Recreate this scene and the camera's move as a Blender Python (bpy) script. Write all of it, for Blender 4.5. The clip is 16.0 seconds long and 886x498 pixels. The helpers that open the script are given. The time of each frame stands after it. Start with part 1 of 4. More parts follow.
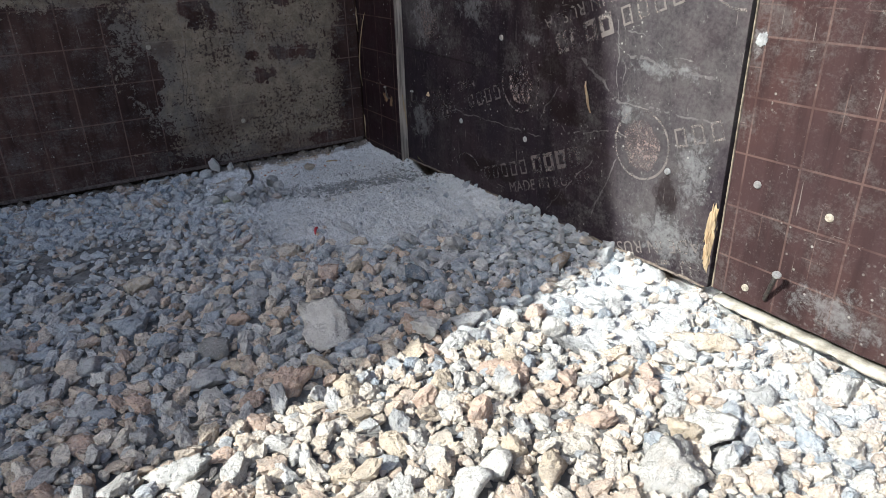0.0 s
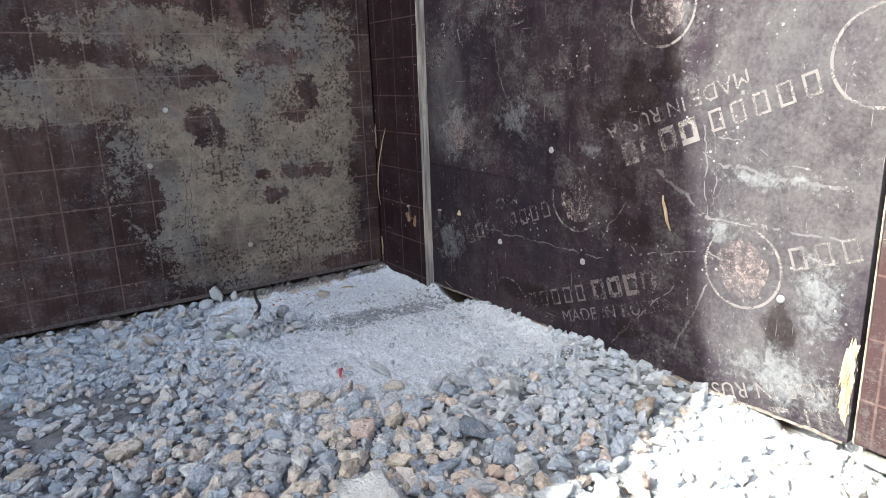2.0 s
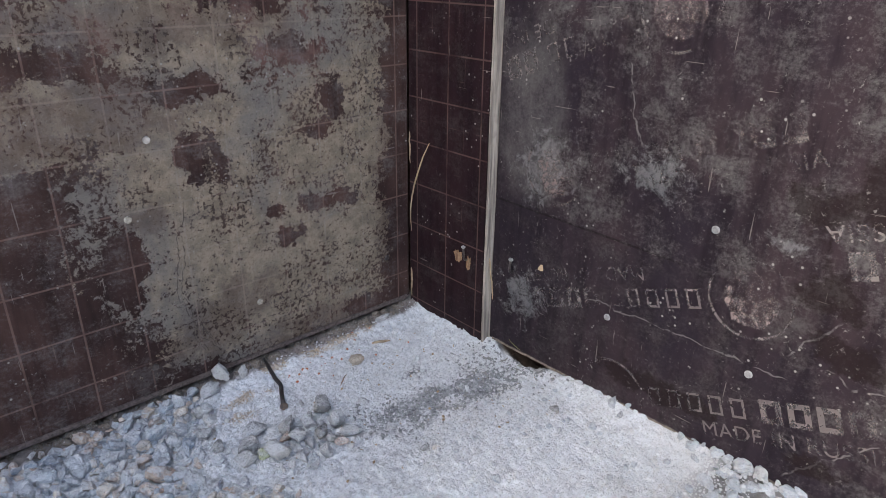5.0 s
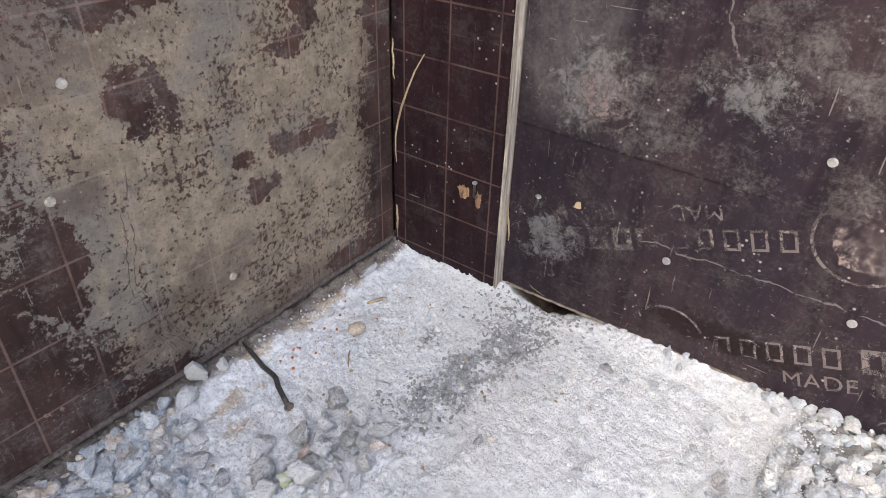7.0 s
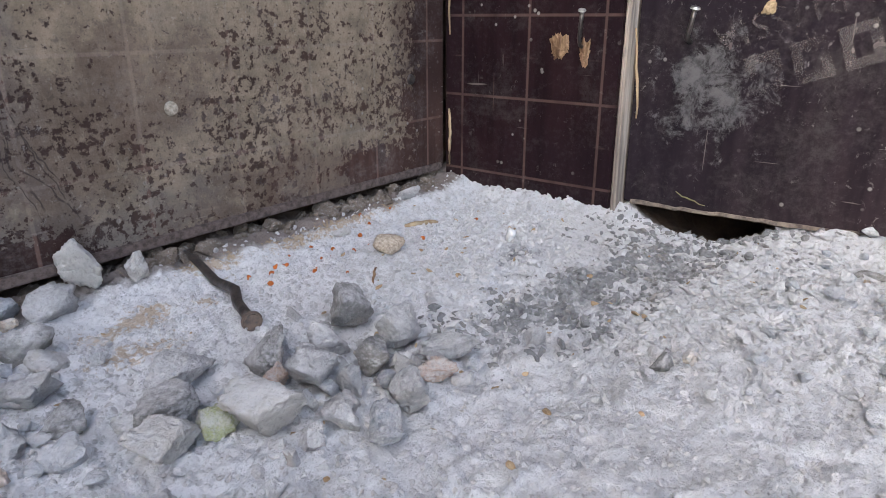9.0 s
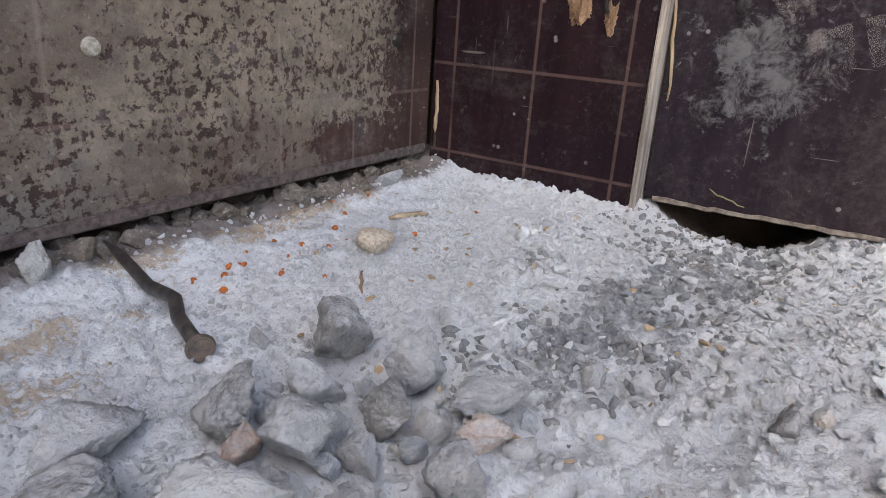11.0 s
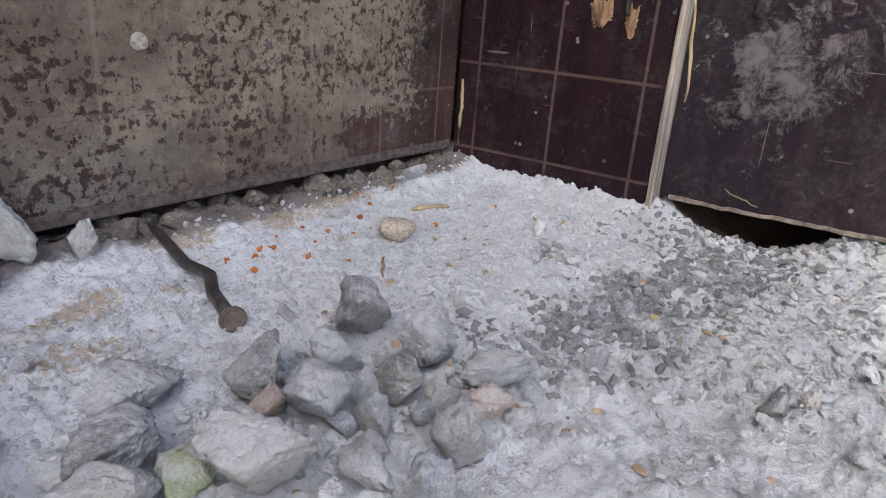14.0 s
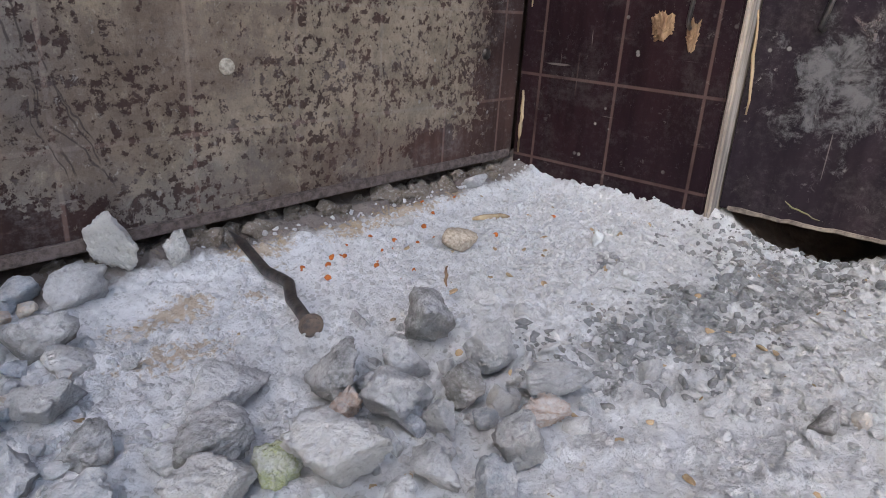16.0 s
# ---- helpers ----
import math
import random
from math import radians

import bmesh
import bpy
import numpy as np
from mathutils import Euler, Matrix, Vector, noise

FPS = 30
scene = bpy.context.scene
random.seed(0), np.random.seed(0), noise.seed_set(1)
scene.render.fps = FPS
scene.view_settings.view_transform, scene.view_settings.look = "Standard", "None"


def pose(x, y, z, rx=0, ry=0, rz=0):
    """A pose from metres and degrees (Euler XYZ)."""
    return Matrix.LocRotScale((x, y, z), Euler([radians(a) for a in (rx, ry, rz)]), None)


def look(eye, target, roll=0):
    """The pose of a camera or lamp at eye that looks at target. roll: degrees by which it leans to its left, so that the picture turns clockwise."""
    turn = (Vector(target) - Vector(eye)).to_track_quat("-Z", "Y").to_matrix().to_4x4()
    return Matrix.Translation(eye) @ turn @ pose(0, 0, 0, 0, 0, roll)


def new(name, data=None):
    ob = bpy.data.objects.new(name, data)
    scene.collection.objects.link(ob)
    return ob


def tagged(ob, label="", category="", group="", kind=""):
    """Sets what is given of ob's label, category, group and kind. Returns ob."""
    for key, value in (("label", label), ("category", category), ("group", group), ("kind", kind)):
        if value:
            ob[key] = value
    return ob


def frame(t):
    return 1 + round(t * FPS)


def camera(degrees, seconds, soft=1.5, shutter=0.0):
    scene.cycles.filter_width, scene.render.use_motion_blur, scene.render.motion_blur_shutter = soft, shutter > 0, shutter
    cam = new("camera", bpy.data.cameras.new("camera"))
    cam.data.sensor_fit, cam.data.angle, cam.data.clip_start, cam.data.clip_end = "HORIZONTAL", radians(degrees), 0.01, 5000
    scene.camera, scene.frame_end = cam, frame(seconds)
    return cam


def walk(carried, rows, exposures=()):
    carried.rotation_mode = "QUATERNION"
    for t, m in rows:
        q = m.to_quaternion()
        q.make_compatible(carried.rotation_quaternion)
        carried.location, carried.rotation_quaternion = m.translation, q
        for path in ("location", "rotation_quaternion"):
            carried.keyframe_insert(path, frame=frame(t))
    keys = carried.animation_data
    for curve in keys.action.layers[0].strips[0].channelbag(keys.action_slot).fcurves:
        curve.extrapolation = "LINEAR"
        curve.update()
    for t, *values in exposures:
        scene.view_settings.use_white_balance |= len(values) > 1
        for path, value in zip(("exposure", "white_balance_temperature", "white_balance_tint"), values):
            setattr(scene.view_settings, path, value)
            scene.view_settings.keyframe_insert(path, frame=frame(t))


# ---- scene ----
cam = camera(67.5, 16.0, soft=0.9)
PATH = [
    (0, (0.028, 0.036, 0.353), (0.988, 1.577, -0.486), -1.6),
    (0.5, (0.014, 0.065, 0.362), (0.891, 1.682, -0.423), -2.1),
    (1, (0.005, 0.093, 0.359), (0.817, 1.755, -0.403), -3.3),
    (1.5, (0.015, 0.121, 0.343), (0.861, 1.797, -0.348), -4.4),
    (2, (0.037, 0.192, 0.324), (1.108, 1.803, -0.181), -1.9),
    (2.5, (0.036, 0.23, 0.311), (1.165, 1.807, -0.176), 0.9),
    (3, (0.023, 0.242, 0.304), (1.153, 1.803, -0.231), 0.4),
    (3.5, (-0.02, 0.23, 0.358), (1.376, 1.516, -0.273), 3.1),
    (4, (-0.073, 0.298, 0.519), (1.388, 1.495, -0.139), -0.8),
    (4.5, (-0.032, 0.408, 0.497), (1.266, 1.673, -0.348), -0.9),
    (4.7, (0.006, 0.474, 0.459), (1.245, 1.842, -0.312), 0.9),
    (6.8, (0.07, 0.757, 0.461), (1.415, 1.739, -0.648), 0.9),
    (7, (0.055, 0.783, 0.452), (1.411, 1.756, -0.651), 1.7),
    (7.5, (0.1, 0.855, 0.368), (1.461, 1.941, -0.616), -0.3),
    (8, (0.155, 0.895, 0.215), (1.604, 1.945, -0.679), 1.8),
    (8.5, (0.198, 0.902, 0.161), (1.686, 1.938, -0.684), 2.4),
    (9, (0.164, 0.912, 0.111), (1.651, 2.076, -0.547), 0.0),
    (9.2, (0.168, 0.925, 0.108), (1.665, 2.065, -0.569), 1.0),
    (11.3, (0.21, 0.988, 0.086), (1.803, 1.989, -0.593), 3.8),
    (11.5, (0.205, 0.985, 0.088), (1.774, 2.026, -0.586), 3.7),
    (12, (0.203, 0.982, 0.089), (1.766, 2.031, -0.588), 3.9),
    (12.5, (0.205, 0.977, 0.088), (1.766, 2.027, -0.592), 4.4),
    (13, (0.2, 0.976, 0.089), (1.748, 2.048, -0.588), 4.4),
    (13.5, (0.196, 0.975, 0.088), (1.739, 2.048, -0.597), 4.4),
    (14, (0.197, 0.974, 0.088), (1.743, 2.044, -0.597), 4.5),
    (14.5, (0.19, 0.974, 0.088), (1.701, 2.082, -0.612), 4.1),
    (15, (0.179, 0.973, 0.095), (1.628, 2.154, -0.617), 3.5),
    (15.5, (0.185, 0.97, 0.099), (1.637, 2.15, -0.606), 3.8),
    (16, (0.184, 0.969, 0.1), (1.624, 2.165, -0.605), 3.6),
]
EXPOSURES = [(0, 0.81, 6100, 4), (0.5, 1.13, 6000, -1), (1.0, 1.37, 5950, -2), (1.5, 1.43, 5950, -4), (2.0, 1.98, 6100, 2), (2.5, 2.08, 6150, 3), (3.0, 2.03, 6150, 3), (3.5, 1.60, 6150, 3), (4.0, 2.03, 6000, 2),
             (4.7, 2.08, 6200, 5), (6.8, 2.68, 6950, 7), (8.0, 2.66, 6850, 7), (8.5, 2.44, 6800, 8), (9.0, 2.54, 6750, 8), (11.5, 2.50, 6850, 8), (16, 2.52, 6850, 8)]
walk(cam, [(t, look(eye, target, roll)) for t, eye, target, roll in PATH], EXPOSURES)

# ---- light ----
SUN_TO = Vector((-1.0, 0.052, 0.8)).normalized()      # the way towards the sun
world = bpy.data.worlds.new("world")
scene.world = world
world.use_nodes = True
_wt = world.node_tree
_sky = _wt.nodes.new("ShaderNodeTexSky")
_sky.sky_type, _sky.sun_disc = "NISHITA", False
_sky.dust_density, _sky.air_density = 4.0, 0.8
_sky.sun_elevation = math.asin(SUN_TO.z)
_sky.sun_rotation = math.atan2(SUN_TO.x, SUN_TO.y)
_wt.links.new(_sky.outputs[0], _wt.nodes["Background"].inputs[0])
_wt.nodes["Background"].inputs[1].default_value = 0.15
_sun = bpy.data.lights.new("sun", "SUN")
_sun.energy, _sun.angle, _sun.color = 4.4, radians(0.5), (1.0, 0.95, 0.88)
new("sun", _sun).matrix_world = look(SUN_TO * 20, (0, 0, 0))

# ---- material tools ----


class Graph:
    """A small writer of shader nodes: every method returns a socket."""

    def __init__(self, name):
        self.mat = bpy.data.materials.new(name)
        self.mat.use_nodes = True
        self.tree = self.mat.node_tree
        self.bsdf = self.tree.nodes["Principled BSDF"]
        geo = self.tree.nodes.new("ShaderNodeNewGeometry")
        self.pos, self.normal, self.island = geo.outputs["Position"], geo.outputs["Normal"], geo.outputs["Random Per Island"]
        sep = self.tree.nodes.new("ShaderNodeSeparateXYZ")
        self.tree.links.new(self.pos, sep.inputs[0])
        self.x, self.y, self.z = sep.outputs

    def put(self, socket, value):
        if isinstance(value, bpy.types.NodeSocket):
            self.tree.links.new(value, socket)
        elif isinstance(value, (tuple, list)) and len(value) == 3 and socket.type == "RGBA":
            socket.default_value = (*value, 1)
        else:
            socket.default_value = value

    def math(self, op, a, b=0.0, c=0.0, clamp=False):
        n = self.tree.nodes.new("ShaderNodeMath")
        n.operation, n.use_clamp = op, clamp
        for s, v in zip(n.inputs, (a, b, c)):
            self.put(s, v)
        return n.outputs[0]

    def add(self, a, b):
        return self.math("ADD", a, b)

    def mul(self, a, b):
        return self.math("MULTIPLY", a, b)

    def ramp(self, f, lo, hi, a=0.0, b=1.0):
        n = self.tree.nodes.new("ShaderNodeMapRange")
        n.interpolation_type = "SMOOTHSTEP"
        for s, v in zip(n.inputs, (f, lo, hi, a, b)):
            self.put(s, v)
        return n.outputs[0]

    def stretch(self, sx, sy, sz, turn=(0, 0, 0), vec=None):
        n = self.tree.nodes.new("ShaderNodeMapping")
        self.put(n.inputs[0], vec or self.pos)
        n.inputs["Rotation"].default_value = [radians(a) for a in turn]
        n.inputs["Scale"].default_value = (sx, sy, sz)
        return n.outputs[0]

    def noise(self, scale, detail=4.0, rough=0.55, vec=None, warp=0.0):
        n = self.tree.nodes.new("ShaderNodeTexNoise")
        self.put(n.inputs["Vector"], vec or self.pos)
        self.put(n.inputs["Scale"], scale)
        self.put(n.inputs["Detail"], detail)
        self.put(n.inputs["Roughness"], rough)
        self.put(n.inputs["Distortion"], warp)
        return n.outputs[0]

    def cells(self, scale, vec=None, colour=False):
        n = self.tree.nodes.new("ShaderNodeTexVoronoi")
        self.put(n.inputs["Vector"], vec or self.pos)
        self.put(n.inputs["Scale"], scale)
        return n.outputs[1 if colour else 0]

    def mix(self, f, a, b, blend="MIX"):
        n = self.tree.nodes.new("ShaderNodeMix")
        n.data_type, n.blend_type = "RGBA", blend
        self.put(n.inputs[0], f)
        self.put(n.inputs[6], a)
        self.put(n.inputs[7], b)
        return n.outputs[2]

    def colours(self, f, stops, steps=False):
        n = self.tree.nodes.new("ShaderNodeValToRGB")
        n.color_ramp.interpolation = "CONSTANT" if steps else "LINEAR"
        while len(n.color_ramp.elements) < len(stops):
            n.color_ramp.elements.new(0.5)
        for e, (p, c) in zip(n.color_ramp.elements, stops):
            e.position, e.color = p, (*c, 1)
        self.put(n.inputs[0], f)
        return n.outputs[0]

    def blob(self, u, v, cu, cv, ru, rv):
        """1 in the middle of an ellipse, 0 on its rim, below that outside."""
        a = self.math("MULTIPLY_ADD", u, 1 / ru, -cu / ru)
        b = self.math("MULTIPLY_ADD", v, 1 / rv, -cv / rv)
        r = self.math("SQRT", self.add(self.mul(a, a), self.mul(b, b)))
        return self.math("SUBTRACT", 1.0, r)

    def seg(self, u, v, u0, v0, u1, v1, half):
        """1 along a straight scratch from (u0, v0) to (u1, v1)."""
        long = math.hypot(u1 - u0, v1 - v0)
        c, s = (u1 - u0) / long, (v1 - v0) / long
        du, dv = self.add(u, -u0), self.add(v, -v0)
        t = self.add(self.mul(du, c), self.mul(dv, s))
        d = self.math("ABSOLUTE", self.add(self.mul(dv, c), self.mul(du, -s)))
        inside = self.mul(self.ramp(t, 0.0, 0.004), self.ramp(t, long, long - 0.01))
        return self.mul(inside, self.mul(self.ramp(d, half * 1.2, half * 0.4), 0.4))

    def largest(self, values):
        out = values[0]
        for v in values[1:]:
            out = self.math("MAXIMUM", out, v)
        return out

    def lines(self, u, pitch, offset, half, wear=0.0):
        """1 on evenly spaced lines across u."""
        f = self.math("PINGPONG", self.add(u, -offset), pitch / 2)
        return self.ramp(f, half * 0.5, half * 1.3, 1.0, 0.0)

    def bump(self, height, strength, distance):
        n = self.tree.nodes.new("ShaderNodeBump")
        self.put(n.inputs["Height"], height)
        n.inputs["Strength"].default_value, n.inputs["Distance"].default_value = strength, distance
        return n.outputs[0]

    def done(self, colour, rough=0.6, normal=None, metal=0.0, spec=0.5):
        self.put(self.bsdf.inputs["Base Color"], colour)
        self.put(self.bsdf.inputs["Roughness"], rough)
        self.put(self.bsdf.inputs["Metallic"], metal)
        self.put(self.bsdf.inputs["Specular IOR Level"], spec)
        if normal:
            self.put(self.bsdf.inputs["Normal"], normal)
        return self.mat


def film_panel(name, u_axis, base, red, grid, haze, pale=(), holes=(), splashes=(), pale_colour=(0.285, 0.25, 0.19), minor=0.5, step=False, scratches=(), stains=(), strokes=(), thin=(), gouges=(), dust_and_sun=()):
    """Film-faced formwork plywood: dark phenol film with a pressed grid, cement haze, peeled cement skin and splashes."""
    g = Graph(name)
    u, v = (g.x if u_axis == "x" else g.y), g.z
    big, mid, fine = g.noise(5, 5, 0.6), g.noise(28, 6, 0.65), g.noise(170, 4, 0.7)
    streak = g.noise(9, 4, 0.6, g.stretch(6, 6, 0.8))
    col = g.mix(g.ramp(big, 0.35, 0.68), base, red)
    col = g.mix(g.mul(g.ramp(streak, 0.4, 0.7), 0.65), col, tuple(c * 0.5 for c in base))
    col = g.mix(g.mul(g.ramp(mid, 0.48, 0.66), 0.5), col, tuple(c * 0.45 for c in red))
    # pressed grid, worn away in places
    if grid:
        pitch, ou, ov, amount = grid
        major = g.largest([g.lines(u, pitch, ou, 0.0011), g.lines(v, pitch, ov, 0.0011)])
        small = g.largest([g.lines(u, pitch, ou + pitch / 2, 0.0006), g.lines(v, pitch, ov + pitch / 2, 0.0006)])
        small = g.mul(small, g.mul(g.ramp(mid, 0.5, 0.6), minor))
        worn = g.ramp(g.noise(22, 3), 0.3, 0.55, 0.25, 1.0)
        col = g.mix(g.mul(g.mul(g.math("MAXIMUM", major, small), worn), amount), col, (0.2, 0.13, 0.11))
    # big faded painted strokes
    for a in strokes:
        worn = g.ramp(g.noise(35, 5, 0.7), 0.35, 0.6)
        col = g.mix(g.mul(g.mul(g.seg(u, v, *a), worn), 1.6), col, (0.15, 0.09, 0.078))
    # thin haze of cement dust
    rub = g.noise(16, 6, 0.75, g.stretch(1, 1, 2.6, (14, 0, 0)), 1.2)
    h = g.add(g.mul(big, 0.15), g.add(g.mul(rub, 0.25), g.add(g.mul(mid, 0.45), g.mul(g.noise(240, 6, 0.8), 0.4))))
    h = g.mul(g.ramp(h, 0.59, 0.80), haze)
    if step:
        edge = g.add(v, g.math("MULTIPLY_ADD", u, -0.015, -0.171))
        lower = g.mul(g.ramp(edge, 0.001, -0.001), g.ramp(u, 0.62, 0.8))
        h = g.mul(h, g.math("MULTIPLY_ADD", lower, -0.55, 1.0))
        ridge = g.mul(g.ramp(g.math("ABSOLUTE", edge), 0.0022, 0.0004), g.ramp(u, 0.78, 0.9))
        col = g.mix(g.mul(ridge, 0.6), col, (0.008, 0.006, 0.006))
    # cement dust film, also used to paint extra sun brightness into the colour
    if dust_and_sun:
        film = g.add(g.mul(g.largest([g.blob(u, v, *b) for b in dust_and_sun]), 2.0), g.math("MULTIPLY_ADD", g.noise(20, 7, 0.75), 2.4, -1.2))
        film = g.mul(g.ramp(film, -0.2, 1.0), g.ramp(g.add(g.mul(mid, 0.5), g.mul(g.noise(240, 6, 0.8), 0.5)), 0.36, 0.62, 0.25, 1.0))
        h = g.math("MAXIMUM", h, g.mul(film, 0.27))
    # scratches wander a little
    us = g.add(u, g.math("MULTIPLY_ADD", g.noise(32, 3, 0.6), 0.018, -0.009))
    vs = g.add(v, g.math("MULTIPLY_ADD", g.noise(27, 3, 0.6, g.stretch(1.1, 1.1, 1.3, (0, 0, 40))), 0.018, -0.009))
    for a in scratches:
        h = g.math("MAXIMUM", h, g.mul(g.ramp(g.noise(90, 3), 0.36, 0.5), g.seg(us, vs, *a)))
    col = g.mix(h, col, (0.25, 0.24, 0.235))
    rough = g.ramp(h, 0.0, 0.5, 0.5, 0.75)
    height = g.mul(fine, 0.3)
    if pale:
        # ragged edges: the patches are read at a place that wanders
        sway = g.tree.nodes.new("ShaderNodeTexNoise")
        g.put(sway.inputs["Vector"], g.pos)
        sway.inputs["Scale"].default_value, sway.inputs["Detail"].default_value, sway.inputs["Roughness"].default_value = 26, 8, 0.72
        ways = g.tree.nodes.new("ShaderNodeSeparateColor")
        g.put(ways.inputs[0], sway.outputs[1])
        uw = g.add(u, g.math("MULTIPLY_ADD", ways.outputs[0], 0.085, -0.0425))
        vw = g.add(v, g.math("MULTIPLY_ADD", ways.outputs[1], 0.085, -0.0425))
        field = g.mul(g.largest([g.blob(uw, vw, *b) for b in pale]), 1.7)
        if holes:
            gap = g.largest([g.blob(uw, vw, *b) for b in holes])
            field = g.math("MINIMUM", field, g.mul(gap, -1.9))
        field = g.add(field, g.math("MULTIPLY_ADD", g.noise(16, 6, 0.62, warp=0.8), 2.2, -1.0))
        field = g.add(field, g.math("MULTIPLY_ADD", g.noise(85, 7, 0.82), 4.4, -2.2))
        bald = g.add(g.noise(190, 5, 0.68), g.mul(g.ramp(g.noise(21, 4, 0.65), 0.40, 0.62), 0.115))
        skin = g.mul(g.ramp(field, -0.02, 0.05), g.ramp(bald, 0.655, 0.60, 0.1, 1.0))
        if thin:
            rub = g.add(g.largest([g.blob(u, v, *b) for b in thin]), g.math("MULTIPLY_ADD", g.noise(30, 6, 0.75), 2.6, -1.3))
            skin = g.mul(skin, g.ramp(rub, -0.1, 0.7, 1.0, 0.5))
        tone = g.mix(g.ramp(g.noise(38, 7, 0.78), 0.38, 0.62), pale_colour, tuple(c * 0.62 for c in pale_colour))
        tone = g.mix(g.mul(g.ramp(g.noise(7, 5, 0.65, warp=0.5), 0.44, 0.62), 0.75), tone, (0.165, 0.155, 0.148))
        tone = g.mix(g.mul(g.ramp(g.noise(260, 5, 0.75), 0.53, 0.64), 0.55), tone, (0.105, 0.086, 0.07))
        tone = g.mix(g.mul(g.ramp(g.noise(330, 4, 0.7), 0.6, 0.68), 0.4), tone, (0.42, 0.38, 0.32))
        if grid:
            tone = g.mix(g.mul(major, 0.18), tone, (0.3, 0.28, 0.25))
        col = g.mix(g.mul(skin, 0.93), col, tone)
        rough = g.math("MAXIMUM", rough, g.mul(skin, 0.68))
        height = g.add(height, g.mul(skin, g.math("MULTIPLY_ADD", g.noise(620, 4, 0.75), 1.6, 0.4)))
    for a in gouges:
        cut = g.mul(g.seg(us, vs, *a), g.ramp(g.noise(60, 4, 0.7), 0.36, 0.52))
        col = g.mix(g.mul(cut, 1.7), col, (0.035, 0.028, 0.028))
    if splashes:
        field = g.largest([g.blob(u, v, *b) for b in splashes])
        field = g.add(field, g.math("MULTIPLY_ADD", g.noise(60, 7, 0.82, warp=0.35), 4.4, -2.4))
        s = g.mul(g.ramp(field, 0.0, 0.7), g.ramp(fine, 0.3, 0.6, 0.35, 1.0))
        col = g.mix(g.mul(s, 0.42), col, (0.28, 0.285, 0.29))
        rough = g.math("MAXIMUM", rough, g.mul(s, 0.75))
        height = g.add(height, s)
    if stains:
        field = g.largest([g.blob(u, v, *b) for b in stains])
        field = g.add(field, g.math("MULTIPLY_ADD", g.noise(40, 5, 0.7), 2.4, -1.3))
        col = g.mix(g.mul(g.ramp(field, 0.0, 0.4), 0.7), col, (0.014, 0.009, 0.009))
    # pin-head specks of cement and long scratches
    speck = g.mul(g.ramp(g.cells(95), 0.08, 0.16, 1.0, 0.0), g.ramp(g.noise(13, 2), 0.5, 0.62))
    flake = g.mul(g.ramp(g.noise(210, 5, 0.75, warp=0.6), 0.60, 0.66), g.ramp(g.noise(24, 4, 0.7), 0.42, 0.66))
    speck = g.math("MAXIMUM", speck, g.mul(flake, min(1.0, haze * 2.2)))
    col = g.mix(g.mul(speck, 0.65), col, (0.34, 0.33, 0.31))
    scr = g.noise(30, 2, 0.5, g.stretch(9, 9, 0.5, (24, 31, 0)))
    scr2 = g.noise(26, 2, 0.5, g.stretch(0.5, 0.5, 10, (12, -17, 0)))
    s = g.math("MAXIMUM", g.ramp(scr, 0.735, 0.76), g.ramp(scr2, 0.735, 0.76))
    col = g.mix(g.mul(s, 0.35), col, (0.3, 0.27, 0.25))
    return g.done(col, rough, g.bump(height, 0.6, 0.0014), spec=0.05)


def worn_print(name, colour, cover, scale=45):
    g = Graph(name)
    g.done(colour, 0.6)
    f = g.add(g.mul(g.noise(scale, 5, 0.7), 0.6), g.mul(g.noise(9, 3), 0.5))
    keep = g.ramp(f, 0.62 - 0.3 * cover, 0.80 - 0.3 * cover, 0.04, 0.75)
    clear, mixer = g.tree.nodes.new("ShaderNodeBsdfTransparent"), g.tree.nodes.new("ShaderNodeMixShader")
    g.put(mixer.inputs[0], keep)
    g.tree.links.new(clear.outputs[0], mixer.inputs[1])
    g.tree.links.new(g.bsdf.outputs[0], mixer.inputs[2])
    g.tree.links.new(mixer.outputs[0], g.tree.nodes["Material Output"].inputs[0])
    return g.mat


def raw_wood(name, light, dark, grain_axis="z", rough=0.8):
    g = Graph(name)
    st = {"z": (220, 220, 14), "y": (220, 14, 220), "x": (14, 220, 220)}[grain_axis]
    grain = g.noise(1.0, 4, 0.6, g.stretch(*st))
    col = g.mix(g.ramp(grain, 0.35, 0.68), light, dark)
    col = g.mix(g.mul(g.ramp(g.noise(40, 4), 0.5, 0.7), 0.5), col, tuple(c * 0.45 for c in light))
    return g.done(col, rough, g.bump(grain, 0.6, 0.002))


